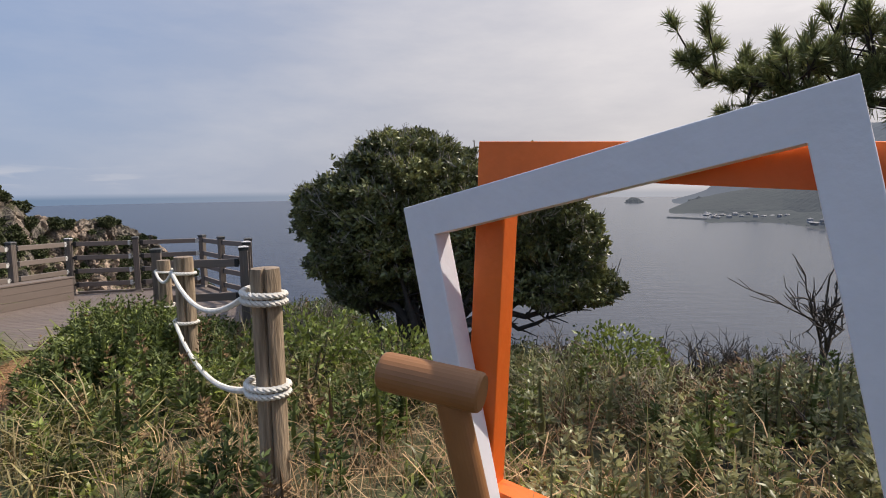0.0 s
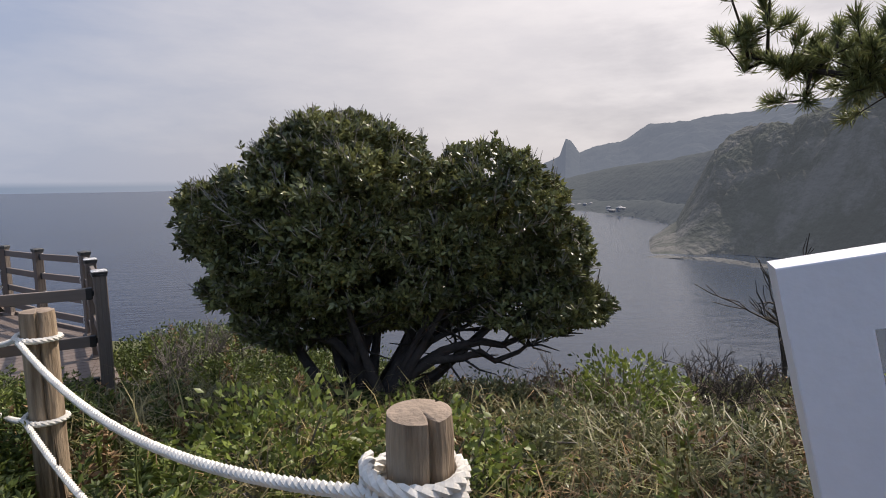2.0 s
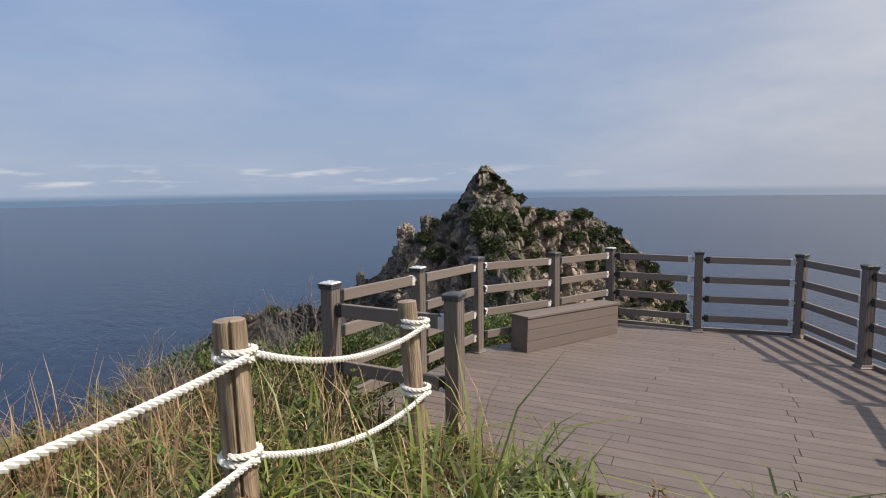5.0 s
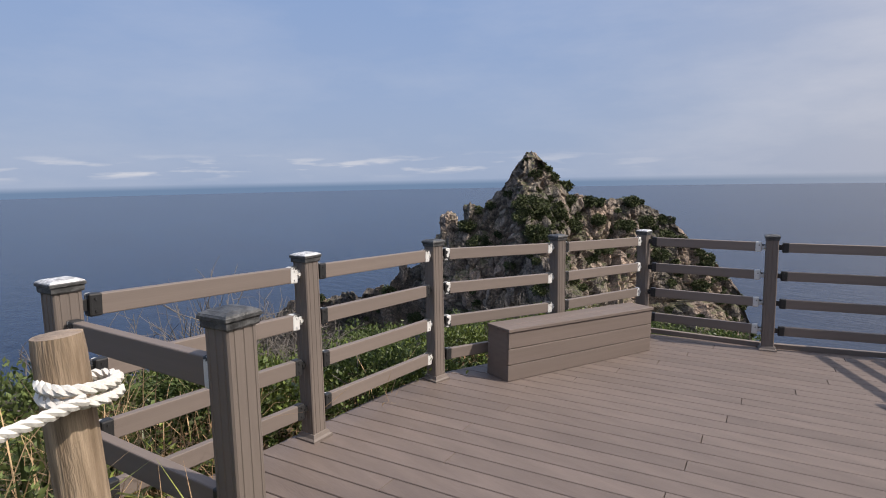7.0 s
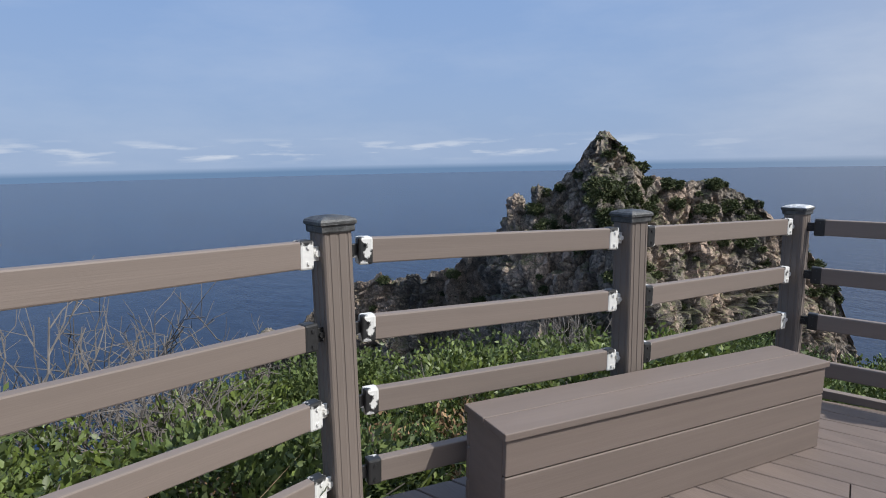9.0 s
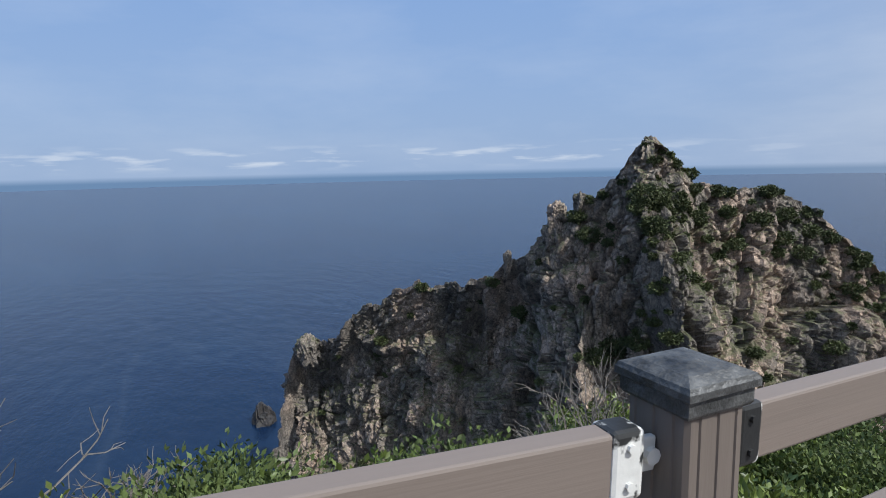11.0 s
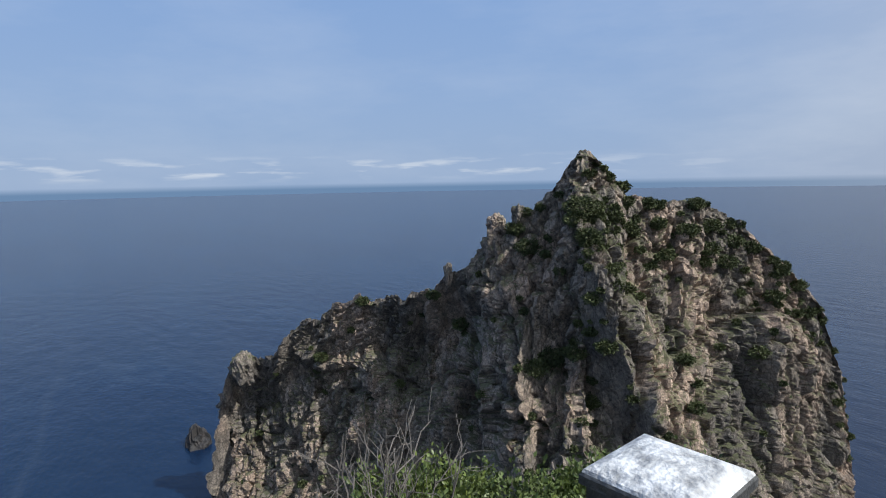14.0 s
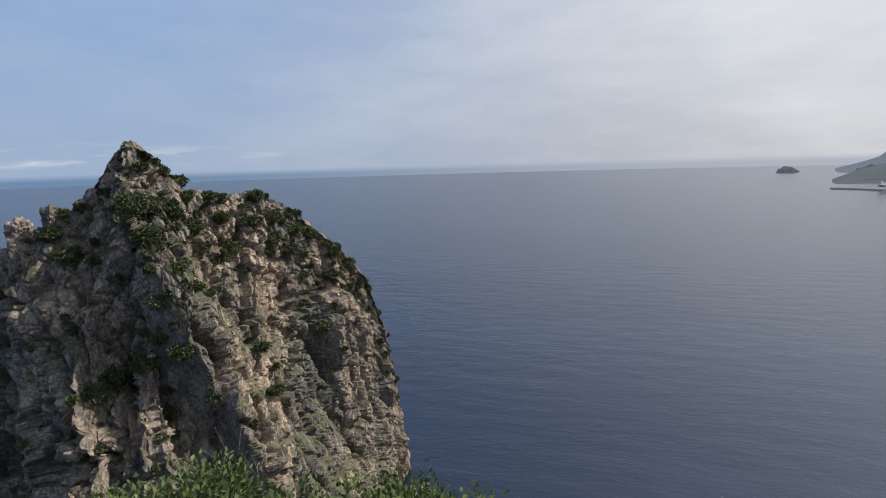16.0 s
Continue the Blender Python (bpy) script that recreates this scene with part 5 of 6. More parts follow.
def build_meadow():
    rng = np.random.default_rng(21)

    def tall(x, y):
        mound = 1.0 * math.exp(-((x + 1.75) ** 2 + (y - 3.7) ** 2) / 0.9) + 0.85 * math.exp(-((x + 3.3) ** 2 + (y - 3.4) ** 2) / 1.1)
        low = 0.5 if (x > 0.5 and y > 2.7) else 1.0
        return (0.75 + 0.45 * nz(x, y, 11, 0.8)) * low + mound

    # long green grass, thickest on the bank beside the path
    def keep(x, y):
        if not open_ground(x, y):
            return False
        left = x < -0.48 - 0.5 * y and y > 0.2
        dens = (0.95 if x > -3.1 else 0.3) if left else 0.12 if (x > 0.3 and y < 1.8) else 0.42 + 0.4 * nz(x, y, 4, 0.7)
        return rng.random() < dens

    clumps = scatter(5200, rng, -6.6, 4.8, -3.0, 8.0, keep)
    roots, hs = [], []
    for x, y, z in clumps:
        k = rng.integers(10, 20)
        big = rng.random() < 0.35
        sc = tall(x, y) * (0.62 if x < -1 else 0.42) * (1.15 if big else 0.75)
        pd = path_dist(x, y)
        sc *= min(1, 0.5 + 1.1 * max(0, pd - 0.3))
        for _ in range(k):
            roots.append((x + rng.normal(0, 0.04), y + rng.normal(0, 0.04), z - 0.02))
            hs.append(sc * rng.uniform(0.55, 1.15))
    v, f = blades(np.array(roots), np.array(hs), rng, 0.017, 0.55, 0.95)
    stuff("grass", v, f, M["grass"], "long green grass beside the path", "grass")
    # thin yellowing blades that stand out of the weeds
    s = scatter(1500, rng, -2.6, 4.0, 0.6, 5.4, lambda x, y: open_ground(x, y) and x > -0.45 - 0.5 * y and nz(x, y, 14, 1.1) > -0.15 and not (x > 0.5 and y < 1.6))
    roots, hs = [], []
    for x, y, z in s:
        for _ in range(rng.integers(5, 12)):
            roots.append((x + rng.normal(0, 0.05), y + rng.normal(0, 0.05), z - 0.01))
            hs.append(rng.uniform(0.4, 0.85) * min(1.0, 0.5 + 0.5 * tall(x, y)) * min(1, 0.55 + 0.9 * max(0, path_dist(x, y) - 0.3)))
    v, f = blades(np.array(roots), np.array(hs), rng, 0.008, 0.5, 1.0)
    stuff("grass", v, f, M["pale_grass"], "thin yellow-green grass among the weeds", "grass")
    # leafy weeds
    def keep2(x, y):
        if not open_ground(x, y):
            return False
        right = x > -2.6
        straw_patch = math.hypot(x - 2.0, y - 0.6) < 1.7
        return rng.random() < (0.3 if straw_patch else 0.62 if right else 0.45) * (0.75 + 0.4 * nz(x, y, 9, 0.9))

    w = scatter(7600, rng, -6.4, 5.6, -2.6, 8.6, keep2)
    thick = scatter(1100, rng, -2.2, -0.3, 2.3, 5.2, lambda x, y: open_ground(x, y) and x > -0.45 - 0.5 * y)
    w = np.concatenate([w, thick])
    pd = np.array([path_dist(x, y) for x, y, z in w])
    hh = np.array([tall(x, y + (3 if x < 0.5 else 0)) + 0.45 * math.exp(-((x + 1.45) ** 2 + (y - 3.6) ** 2) / 0.9) for x, y, z in w]) * rng.uniform(0.35, 0.72, len(w)) * np.minimum(1, 0.55 + 1.1 * np.maximum(0, pd - 0.3))
    pick = rng.random(len(w))
    bank = ((w[:, 0] > 2.3) & (rng.random(len(w)) < 0.75)).astype(int)
    for lo, hi, mat, size, lab in ((0, 0.68, "weed", 0.052, "dense green mugwort weeds with lobed leaves"), (0.68, 0.9, "bright_leaf", 0.056, "bright green broad-leaved weeds"), (0.9, 1.01, "dead", 0.05, "brown withered weeds among the green")):
        s = (pick >= lo) & (pick < hi) & (bank == 0)
        v, f = weeds(w[s] - np.array((0, 0, 0.02)), hh[s], rng, 36, size)
        stuff("weeds", v, f, M[mat], lab, "weeds")
    s = bank == 1
    v, f = weeds(w[s] - np.array((0, 0, 0.02)), hh[s], rng, 34, 0.05)
    stuff("weeds", v, f, M["bank_leaf"], "pale grey-green weeds on the bank above the bay", "weeds")
    # dry straw and dead stalks
    def keep3(x, y):
        if not open_ground(x, y):
            return False
        near = math.hypot(x - 2.0, y - 0.4) < 1.8 or x < -3.0
        return rng.random() < (0.9 if near else 0.2)

    s = scatter(3200, rng, -6.8, 5.2, -2.4, 6.4, keep3)
    roots, hs = [], []
    for x, y, z in s:
        for _ in range(rng.integers(8, 16)):
            roots.append((x + rng.normal(0, 0.07), y + rng.normal(0, 0.07), z - 0.01))
            hs.append(rng.uniform(0.15, 0.55) * (1.3 if x < -3.4 else 1.0))
    v, f = blades(np.array(roots), np.array(hs), rng, 0.0055, 0.75, 0.9)
    stuff("straw", v, f, M["straw"], "dry tan straw and dead grass", "straw")
    # tall dry stalks on the seaward side of the path
    s = scatter(420, rng, -6.2, -1.8, 1.0, 6.2, lambda x, y: open_ground(x, y) and x < -1.1 - 0.5 * y)
    roots, hs = [], []
    for x, y, z in s:
        for _ in range(rng.integers(3, 8)):
            roots.append((x + rng.normal(0, 0.06), y + rng.normal(0, 0.06), z - 0.01))
            hs.append(rng.uniform(0.45, 0.95))
    v, f = blades(np.array(roots), np.array(hs), rng, 0.006, 0.22, 0.3)
    stuff("straw", v, f, M["straw"], "tall dry grass stalks at the cliff edge", "straw")
    # chaff lying on the path
    n = 1300
    p = np.array([(x, y, ground_z(x, y) + 0.022) for x, y in ((PATH_LINE[k][0] + t * (PATH_LINE[k + 1][0] - PATH_LINE[k][0]) + rng.normal(0, 0.16), PATH_LINE[k][1] + t * (PATH_LINE[k + 1][1] - PATH_LINE[k][1]) + rng.normal(0, 0.16)) for k, t in zip(rng.integers(2, 6, n), rng.random(n)))])
    d = rng.normal(size=(n, 3)) * np.array((1, 1, 0.08))
    v, f = leaf_quads(p, d, rng.uniform(0.03, 0.1, n), np.full(n, 0.006), rng)
    stuff("chaff", v, f, M["dead"], "dry straw chaff lying on the soil path", "straw")


def shrub(name, c, rx, rz, n, mat, rng, label, leaf=0.05, twigs=14, category="shrub"):
    """A low bush: stems from the ground under a lobed shell of leaves."""
    x, y, z = c
    ob = empty(name, Matrix.Translation((x, y, ground_z(x, y))), label, category)
    base = np.array((x, y, ground_z(x, y)))
    clusters = max(12, n // 9)
    d = rng.normal(size=(clusters, 3))
    d[:, 2] = np.abs(d[:, 2]) * 0.9 - 0.15
    d /= np.linalg.norm(d, axis=1, keepdims=True)
    lob = 1 + 0.3 * np.sin(d[:, 0] * 6 + x * 3) * np.cos(d[:, 1] * 6 + y * 3)
    rad = (0.55 + 0.5 * rng.random(clusters)) * lob
    cc = np.array((x, y, z)) - base + d * rad[:, None] * np.array((rx, rx, rz))
    pos = np.repeat(cc, 9, 0) + rng.normal(0, leaf * 0.8, (clusters * 9, 3))
    nd = np.repeat(d, 9, 0) + rng.normal(0, 0.8, (clusters * 9, 3)) + np.array((0, 0, 0.3))
    L = leaf * rng.uniform(0.7, 1.35, len(pos))
    v, f = leaf_quads(pos, nd, L, L * 0.5, rng)
    lv = stuff("foliage", v, f, mat, "", "", ob)
    tubes = []
    for k in range(twigs):
        tip = cc[rng.integers(0, clusters)]
        mid = tip * 0.5 + rng.normal(0, 0.06, 3)
        tubes.append(tube([(0, 0, -0.05), tuple(mid), tuple(tip)], [0.012, 0.008, 0.003], 4))
    v, f = merge(tubes)
    tagged(obj("stem", v, f, M["twig"], ob), kind="stuff")
    return ob


def twig_bush(name, base, top, spread, rng, label, main=7, mat="twig", thick=0.014, forks=3):
    """Bare branches that fork three times."""
    ob = empty(name, Matrix.Translation(base), label, "bare bush")
    tubes = []

    def grow(p, d, length, r, level):
        q = p + d * length * 0.5 + Vector(rng.normal(0, 0.1 * length, 3))
        e = q + (d + Vector(rng.normal(0, 0.3, 3))).normalized() * length * 0.5
        tubes.append(tube([p, q, e], [r, r * 0.8, r * 0.55], 4, False))
        if level < 4:
            for _ in range(forks if level < 3 else forks - 1):
                nd = (d + Vector(rng.normal(0, 0.48, 3)) + Vector((0, 0, 0.12))).normalized()
                grow(q.lerp(e, rng.random()) if level else e, nd, length * rng.uniform(0.5, 0.78), r * 0.6, level + 1)

    h = top - base[2]
    for k in range(main):
        a = rng.uniform(0, 6.28)
        d = Vector((math.cos(a) * spread, math.sin(a) * spread, 1)).normalized()
        grow(Vector((rng.normal(0, 0.06), rng.normal(0, 0.06), -0.05)), d, h * rng.uniform(0.4, 0.55), thick, 1)
    v, f = merge(tubes)
    tagged(obj("branch_work", v, f, M[mat], ob), kind="stuff")
    return ob


def build_tree():
    """Low spreading evergreen with several stems and a broad crown of lobes."""
    rng = np.random.default_rng(5)
    base = Vector((1.72, 4.42, 0.05))
    tree = empty("evergreen_tree", Matrix.Translation(base), "broad low evergreen tree with dark glossy leaves and several stems", "tree")
    # centre, radii, leaves
    lobes = [((1.7, 5.2, 1.85), (1.1, 1.1, 0.66), 1.0), ((1.62, 5.2, 2.27), (0.72, 0.7, 0.37), 0.55), ((3.0, 4.75, 1.68), (0.66, 0.8, 0.66), 0.7), ((3.45, 4.5, 1.3), (0.42, 0.5, 0.45), 0.3),
             ((3.35, 4.35, 0.84), (0.66, 0.5, 0.24), 0.3), ((1.0, 5.3, 1.15), (0.68, 0.75, 0.45), 0.45), ((0.72, 5.4, 1.62), (0.6, 0.66, 0.46), 0.45), ((1.95, 4.95, 1.2), (1.1, 0.95, 0.4), 0.6),
             ((1.3, 5.15, 0.78), (0.7, 0.6, 0.32), 0.35), ((2.3, 5.0, 0.86), (0.8, 0.6, 0.3), 0.35), ((1.9, 5.1, 1.6), (0.9, 0.8, 0.5), 0.5), ((2.6, 4.5, 1.35), (0.5, 0.4, 0.4), 0.3), ((1.4, 4.45, 1.5), (0.55, 0.4, 0.4), 0.3)]
    cc = np.array([q[0] for q in lobes])
    rr = np.array([q[1] for q in lobes])
    sites, axes = [], []
    for k, (c, r, w) in enumerate(lobes):
        c, r = np.array(c), np.array(r)
        n = int(2500 * (r[0] * r[1] + 1.6 * r[0] * r[2]))
        q = rng.normal(size=(n, 3))
        q /= np.linalg.norm(q, axis=1, keepdims=True)
        # knuckles of foliage with hollows between them
        lump = np.array([noise.noise(Vector(v) * 2.6 + Vector(c)) + 0.6 * noise.noise(Vector(v) * 6.0 + Vector(c)) for v in q])
        keep = rng.random(n) < 0.7 + 1.7 * lump
        q, lump = q[keep], lump[keep]
        p = c + q * r * (0.95 + np.clip(0.28 * lump, -0.3, 0.11) + rng.normal(0, 0.04, len(q)))[:, None]
        deep = np.zeros(len(p), bool)
        for m in range(len(lobes)):
            if m != k:
                deep |= (((p - cc[m]) / rr[m]) ** 2).sum(1) < 0.55
        p, q = p[~deep], q[~deep]
        sites.append(p)
        axes.append(q * 0.75 + np.array((0, 0, 0.45)) + rng.normal(0, 0.4, q.shape))
        n = int(700 * w)
        e = rng.normal(size=(n, 3))
        e /= np.linalg.norm(e, axis=1, keepdims=True)
        sites.append(c + e * r * (0.8 * rng.random(n) ** 0.4)[:, None])
        axes.append(e)
    cl, dr = np.concatenate(sites) - np.array(base), np.concatenate(axes)
    dr /= np.linalg.norm(dr, axis=1, keepdims=True)
    # each shoot ends in a rosette of stiff leaves
    per = 11
    axis = np.repeat(dr, per, 0)
    flat = rng.normal(size=axis.shape)
    flat -= axis * (flat * axis).sum(1, keepdims=True)
    flat /= np.linalg.norm(flat, axis=1, keepdims=True)
    open_by = rng.uniform(0.5, 1.5, len(axis))[:, None]
    nd = axis * np.cos(open_by) + flat * np.sin(open_by)
    pos = np.repeat(cl, per, 0) - axis * (0.06 * rng.random(len(axis)))[:, None]
    L = rng.uniform(0.045, 0.085, len(pos))
    v, f = leaf_quads(pos, nd, L, L * 0.42, rng)
    stuff("crown", v, f, M["leaf"], "", "", tree)
    tubes = []
    for (cx, cy, cz), (rx, ry, rz), w in lobes:
        for q in range(2 if w > 0.45 else 1):
            end = Vector((cx, cy, cz)) - base + Vector((rng.normal(0, 0.35) * rx, rng.normal(0, 0.35) * ry, -0.2 * rz))
            start = Vector((rng.normal(0, 0.13), rng.normal(0, 0.1), -0.1))
            pts, rs = [], []
            m1 = start.lerp(end, 0.35) + Vector(rng.normal(0, 0.08, 3)) + Vector((0, 0, -0.06 * (end - start).length))
            m2 = start.lerp(end, 0.7) + Vector(rng.normal(0, 0.1, 3))
            for t in range(9):
                u = t / 8
                p = start * (1 - u) ** 3 + m1 * 3 * u * (1 - u) ** 2 + m2 * 3 * u * u * (1 - u) + end * u ** 3
                pts.append(p)
                rs.append(0.062 * (1 - u) ** 1.4 + 0.009)
            tubes.append(tube(pts, rs, 7))
            for _ in range(5):
                u = rng.integers(4, 9)
                p = pts[u]
                e = p + Vector(rng.normal(0, 0.3, 3)) + Vector((0, 0, 0.15))
                tubes.append(tube([p, p.lerp(e, 0.5) + Vector(rng.normal(0, 0.04, 3)), e], [0.014, 0.01, 0.004], 4, False))
    for end, dip in (((3.75, 4.25, 0.72), 0.1), ((3.35, 4.2, 0.55), 0.16), ((2.9, 4.6, 0.75), 0.05), ((0.75, 5.1, 0.85), 0.05)):
        e = Vector(end) - base
        pts, rs = [], []
        for t in range(11):
            u = t / 10
            p = Vector((0.1, -0.03, 0.05)).lerp(e, u) + Vector((0, 0, 0.22 * math.sin(math.pi * min(1, u * 1.4)) - dip * u * (1 - u))) + Vector(rng.normal(0, 0.025, 3))
            pts.append(p)
            rs.append(0.05 * (1 - u) ** 0.8 + 0.008)
        tubes.append(tube(pts, rs, 7))
        for _ in range(14):
            p = pts[rng.integers(4, 11)]
            q = p + Vector(rng.normal(0, 0.2, 3)) + Vector((0.1, 0, 0.12))
            tubes.append(tube([p, p.lerp(q, 0.5) + Vector(rng.normal(0, 0.03, 3)), q], [0.012, 0.009, 0.004], 4, False))
    v, f = merge(tubes)
    obj("trunk", v, f, M["bark"], tree, smooth=True)
    # bare grey twigs that stick out of the crown
    tubes = []
    sel = rng.choice(len(cl), 2400, replace=False)
    for i in sel:
        if dr[i][0] > 0.35 and rng.random() < 0.6:
            continue
        p = Vector(cl[i])
        d = (Vector(dr[i]) + Vector((0, 0, 0.35)) + Vector(rng.normal(0, 0.3, 3))).normalized()
        for _ in range(3):
            e = p + (d + Vector(rng.normal(0, 0.45, 3))).normalized() * rng.uniform(0.05, 0.15)
            tubes.append(tube([p - d * 0.06, e], [0.005, 0.0025], 3, False))
    v, f = merge(tubes)
    tagged(obj("twig_spray", v, f, M["pale_twig"], tree), "bare grey twig ends", kind="stuff")


def build_pine():
    rng = np.random.default_rng(8)
    base = Vector((6.35, 0.4, ground_z(6.35, 0.4)))
    pine = empty("pine_tree", Matrix.Translation(base), "coastal pine with spreading boughs and stiff needle tufts", "tree")
    tubes, tufts = [], []

    def bez(a, b, c, d, n):
        out = []
        for k in range(n + 1):
            u = k / n
            out.append(a * (1 - u) ** 3 + b * 3 * u * (1 - u) ** 2 + c * 3 * u * u * (1 - u) + d * u ** 3)
        return out

    trunk = bez(Vector((0, 0, -0.2)), Vector((-0.1, 0.1, 1.2)), Vector((0.25, 0.15, 2.6)), Vector((0.1, 0.4, 4.6)), 12)
    tubes.append(tube(trunk, [0.15 * (1 - 0.75 * k / 12) for k in range(13)], 9))

    def bough(pts, r0, side, tuft_r, lift):
        n = len(pts)
        tubes.append(tube(pts, [r0 * (1 - 0.8 * k / (n - 1)) + 0.006 for k in range(n)], 7))
        for k in range(2, n):
            for _ in range(side):
                p = pts[k].lerp(pts[k - 1], rng.random())
                e = p + Vector(rng.normal(0, 0.16, 3)) + Vector((0, 0, abs(rng.normal(lift, 0.09))))
                m = p.lerp(e, 0.5) + Vector((0, 0, -0.04)) + Vector(rng.normal(0, 0.03, 3))
                tubes.append(tube([p, m, e], [0.014, 0.01, 0.005], 5, False))
                tufts.append((e, (e - m).normalized(), tuft_r))
                for _ in range(2):
                    e2 = m + Vector(rng.normal(0, 0.14, 3)) + Vector((0, 0, abs(rng.normal(lift * 0.5, 0.08))))
                    tubes.append(tube([m, e2], [0.008, 0.004], 4, False))
                    tufts.append((e2, (e2 - m).normalized(), tuft_r))
        tufts.append((pts[-1], (pts[-1] - pts[-2]).normalized(), tuft_r))

    W = lambda x, y, z: Vector((x, y, z)) - base
    bough(bez(W(6.4, 0.55, 1.7), W(5.7, 1.15, 2.3), W(5.0, 2.0, 2.42), W(4.25, 2.95, 2.86), 14), 0.05, 5, 0.115, 0.17)
    bough(bez(W(6.4, 0.6, 2.0), W(5.9, 1.2, 2.5), W(5.5, 1.7, 2.55), W(4.8, 2.35, 2.75), 9), 0.045, 5, 0.115, 0.18)
    bough(bez(W(6.35, 0.45, 1.1), W(5.9, 0.9, 1.5), W(5.6, 1.45, 1.75), W(5.25, 1.75, 1.2), 7), 0.04, 4, 0.12, 0.06)
    bough(bez(W(6.35, 0.45, 1.3), W(6.2, 1.1, 1.6), W(6.0, 1.5, 1.6), W(5.6, 1.9, 1.3), 9), 0.04, 4, 0.12, 0.06)
    v, f = merge(tubes)
    tagged(obj("bough", v, f, M["bark"], pine, smooth=True), kind="stuff")
    pos, dirs, ls = [], [], []
    for p, d, r in tufts:
        n = 150
        t = rng.random(n)
        dd = rng.normal(0, 0.6, (n, 3)) + np.array(d) * 0.75 + np.array((0, 0, 0.4))
        pos.append(np.array(p) - np.array(d)[None] * (0.13 * t)[:, None])
        dirs.append(dd)
        ls.append(r * rng.uniform(0.7, 1.15, n))
    pos, dirs, ls = np.concatenate(pos), np.concatenate(dirs), np.concatenate(ls)
    v, f = leaf_quads(pos, dirs, ls, np.full(len(ls), 0.0042), rng)
    stuff("needles", v, f, M["needle"], "", "", pine)


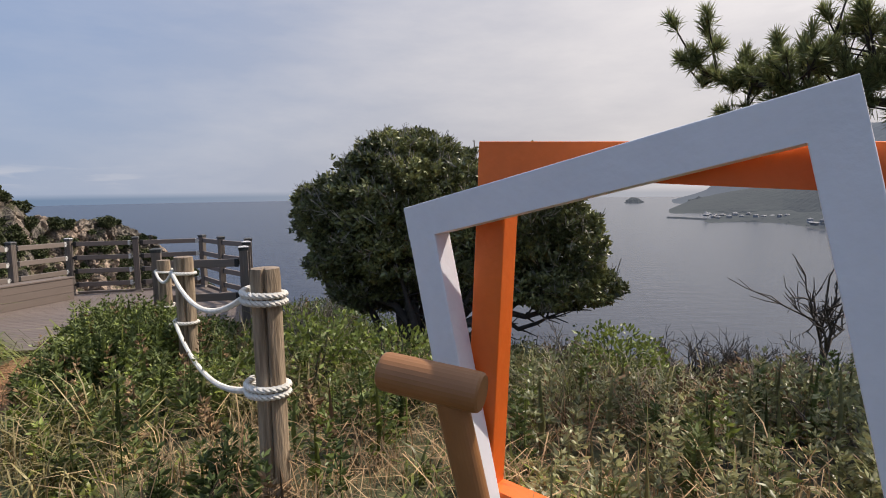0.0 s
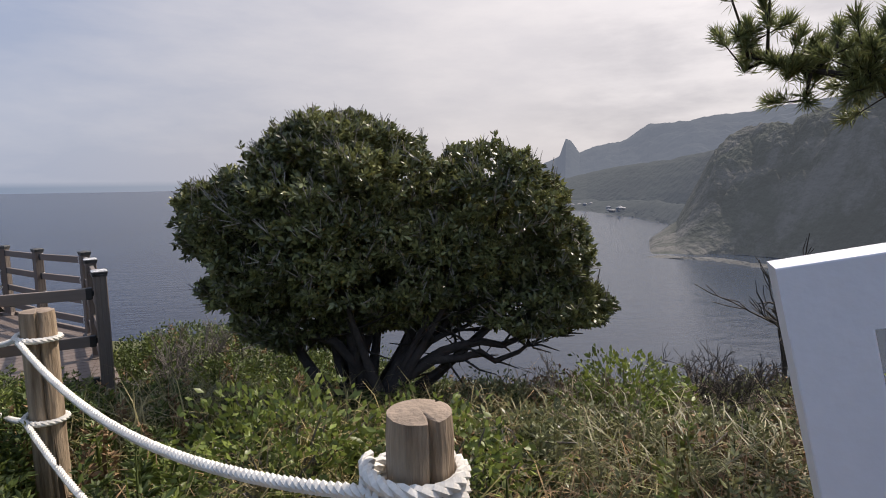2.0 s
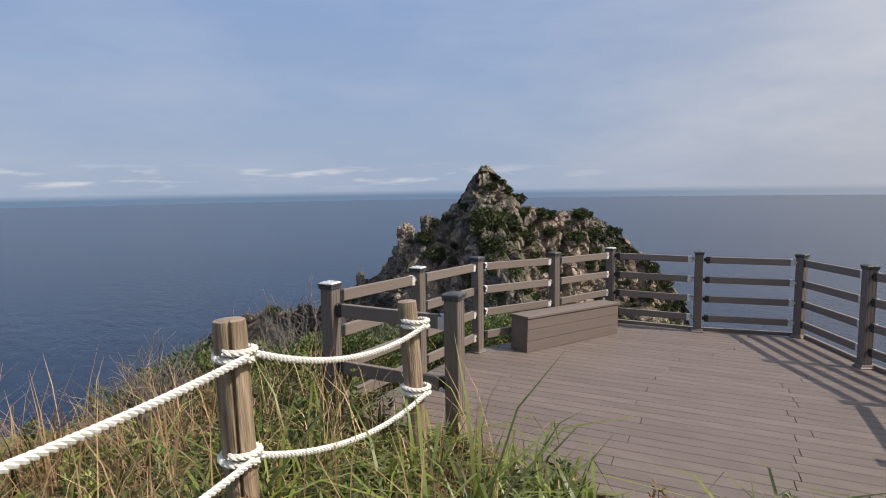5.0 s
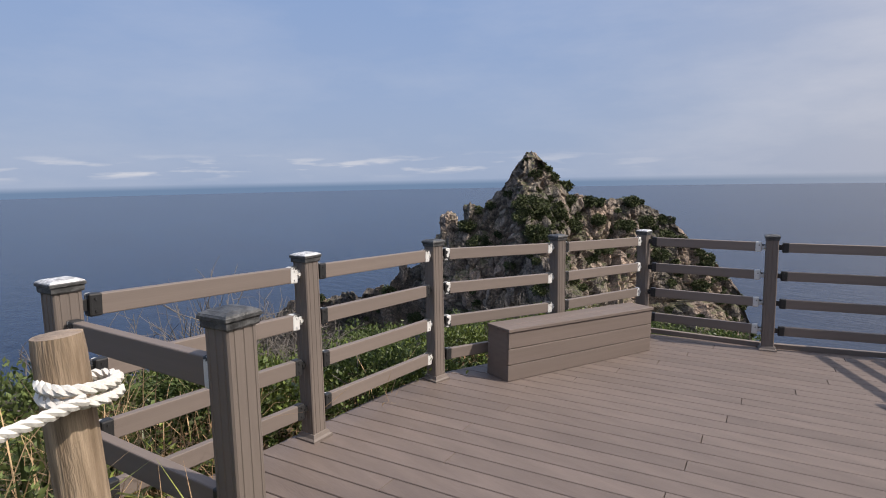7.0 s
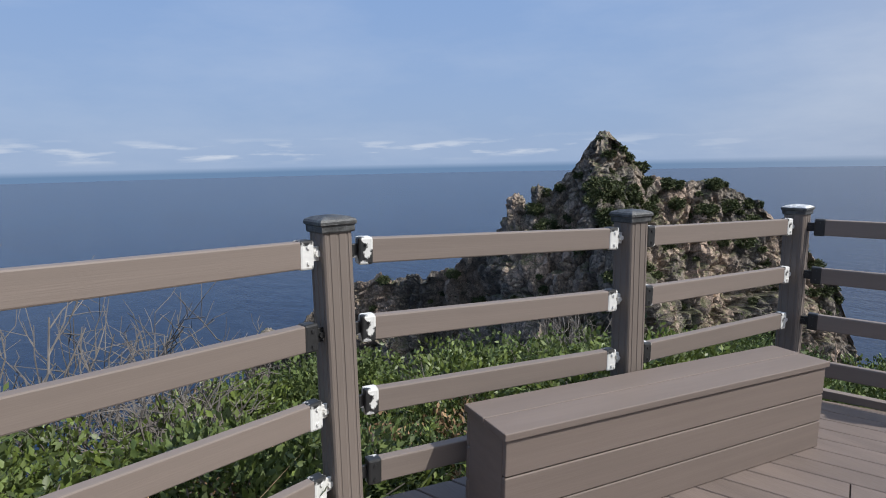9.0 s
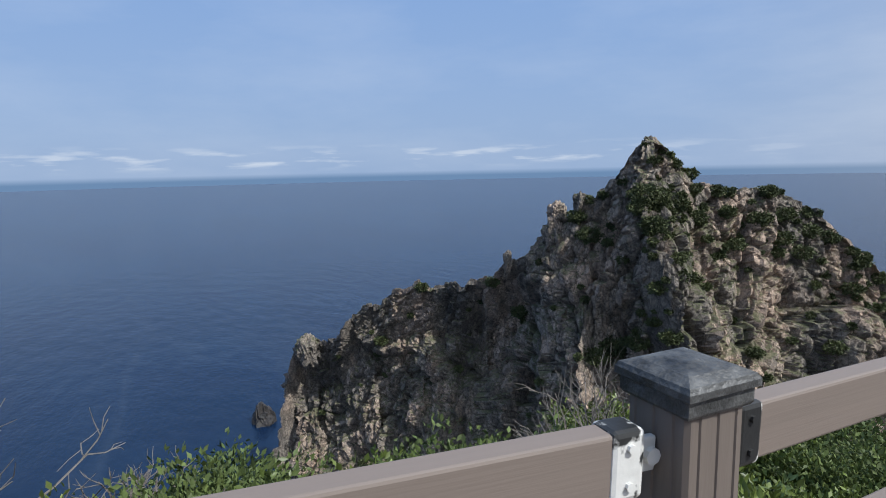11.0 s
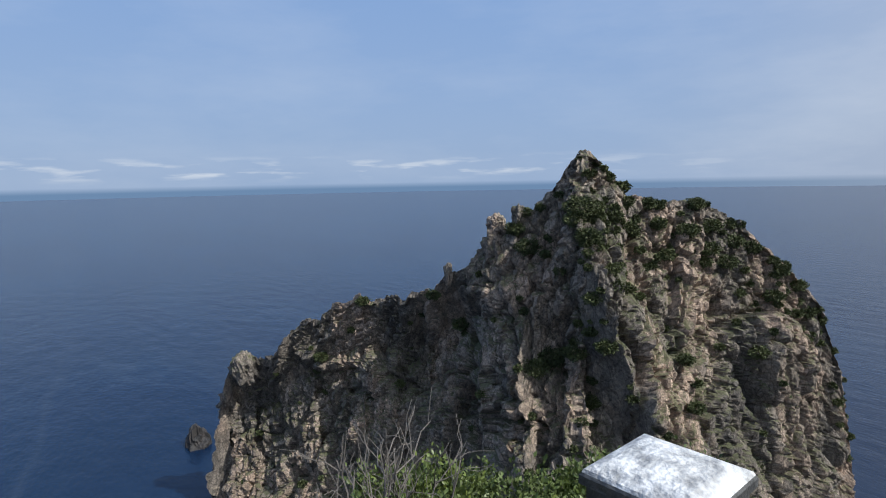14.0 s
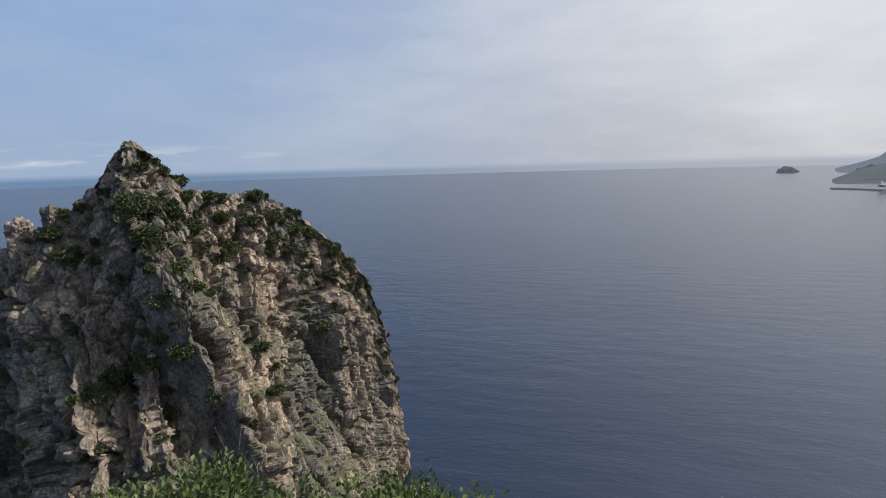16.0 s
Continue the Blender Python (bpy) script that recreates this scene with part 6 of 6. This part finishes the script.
def build_bushes():
    rng = np.random.default_rng(33)
    green = "leafy green coastal shrub below the deck rail"
    # seaward of the deck
    for k in range(62):
        s = rng.random()
        if k < 34:
            az, D = radians(rng.uniform(10, 66)), rng.uniform(1.5, 4.2)
            x, y = -5.2 - D * math.sin(az), 9.3 + D * math.cos(az)
            top = -0.70 - 0.13 * (D - 1.5) + rng.normal(0, 0.1)
        else:
            x, y = rng.uniform(-8.3, -6.15), rng.uniform(3.2, 9.5)
            top = 0.34 - 0.24 * max(0, -6.1 - x) - 0.05 * (y - 4) + rng.normal(0, 0.12)
        if inside(x, y, DECK_POLY, 0.3):
            continue
        r = rng.uniform(0.35, 0.62)
        shrub("shrub", (x, y, top - 0.3), r, 0.36, 2700, M["weed"] if k % 2 else M["shrub_leaf"], rng, green, 0.047)
    for k in range(46):
        az, D = radians(rng.uniform(-5, 130)), rng.uniform(0.9, 3.4)
        x, y = -5.6 - D * math.sin(az), 8.2 + 2.2 * math.cos(az) + D * math.cos(az)
        if k % 2:
            x, y = rng.uniform(-7.4, -5.7), rng.uniform(2.8, 9.0)
        if inside(x, y, DECK_POLY, 0.25):
            continue
        shrub("shrub", (x, y, ground_z(x, y) + 0.1), rng.uniform(0.4, 0.6), 0.24, 1500, M["weed"] if k % 3 else M["dead"], rng, "low dark scrub on the slope under the deck", 0.045)
    # bank on the bay side
    for k in range(64):
        az, D = radians(-rng.uniform(14, 68)), rng.uniform(3.4, 7.0)
        x, y = 1.5 - D * math.sin(az), -0.9 + D * math.cos(az)
        if math.hypot(x - 1.72, y - 4.4) < 0.8 or x < 2.2:
            continue
        g = ground_z(x, y)
        dark = rng.random() < 0.5
        g += 0.1 if az < radians(-40) else 0
        shrub("shrub", (x, y, g + 0.08), rng.uniform(0.35, 0.6), 0.24, 800, M["bank_leaf"] if dark else (M["dead"] if rng.random() < 0.35 else M["bright_leaf"]), rng, "dense low shrub on the bank above the bay", 0.042)
    shrub("shrub", (3.7, 3.45, 0.22), 0.42, 0.34, 1300, M["bright_leaf"], rng, "bright green bush beside the photo frames", 0.055)
    shrub("shrub", (1.0, 2.5, 0.62), 0.5, 0.36, 1300, M["bright_leaf"], rng, "bright leafy bush in the meadow near the tree", 0.048)
    shrub("shrub", (1.7, 2.2, 0.6), 0.42, 0.34, 900, M["bright_leaf"], rng, "bright leafy bush in the meadow near the tree", 0.048)
    for k in range(34):
        x, y = rng.uniform(-0.6, 5.0), rng.uniform(5.6, 9.5)
        if inside(x, y, DECK_POLY, 0.35):
            continue
        g = ground_z(x, y)
        shrub("shrub", (x, y, g + (0.02 if x > 0.5 else 0.18)), rng.uniform(0.4, 0.65), 0.26, 700, M["weed"] if rng.random() < 0.6 else M["shrub_leaf"], rng, "dense low shrub at the cliff edge", 0.05)
    # bare ones
    sap = twig_bush("bare_sapling", (6.25, 4.35, -0.75), 1.0, 0.1, rng, "leafless dark sapling on the slope above the bay", 1, "bark", 0.032, 5)
    for x, y, top in ((4.6, 3.75, 0.35), (5.1, 3.6, 0.4), (5.6, 3.1, 0.35), (4.4, 3.4, 0.3), (5.9, 2.3, 0.4)):
        twig_bush("bare_bush", (x, y, ground_z(x, y)), top + 0.25, 0.8, rng, "tangle of bare dark twigs on the slope", 6, "bark", 0.013, 4)
    for k in range(22):
        x, y = rng.uniform(2.9, 5.6), rng.uniform(1.3, 4.1)
        if path_dist(x, y) < 0.9:
            continue
        g = ground_z(x, y)
        twig_bush("bare_bush", (x, y, g), g + rng.uniform(0.45, 0.75), 0.9, rng, "tangle of dry brown twigs on the bank", 5, "brown_twig", 0.009)
    for x, y, top in ((-8.4, 6.4, 0.75), (-7.7, 5.4, 0.75), (-7.2, 4.4, 0.7), (-8.0, 5.9, 0.7), (-7.4, 6.2, 0.45), (-6.4, 3.4, 0.75), (-5.9, 3.0, 0.8), (-8.9, 7.3, -0.25), (-3.6, 12.9, -0.9), (-7.4, 11.0, -0.75), (-0.2, 6.1, 0.5), (0.1, 7.0, 0.4), (-6.0, 13.2, -0.6), (-8.2, 10.7, -0.15), (-7.0, 3.7, 0.55), (-7.9, 4.7, 0.3)):
        twig_bush("bare_bush", (x, y, ground_z(x, y)), top, 0.55, rng, "leafless grey twig bush at the cliff edge", 9)


def build_seedling():
    rng = np.random.default_rng(2)
    x, y = -2.7, 4.66
    v, f = weeds(np.array([(x, y, 0.07), (x + 0.05, y + 0.02, 0.07)]), np.array([0.17, 0.1]), rng, 16, 0.045)
    ob = stuff("seedling", v, f, M["dead"], "small withered weed at the deck's edge", "weed")
    del ob["kind"]


build_coast()
build_meadow()
build_seedling()
build_tree()
build_pine()
build_bushes()
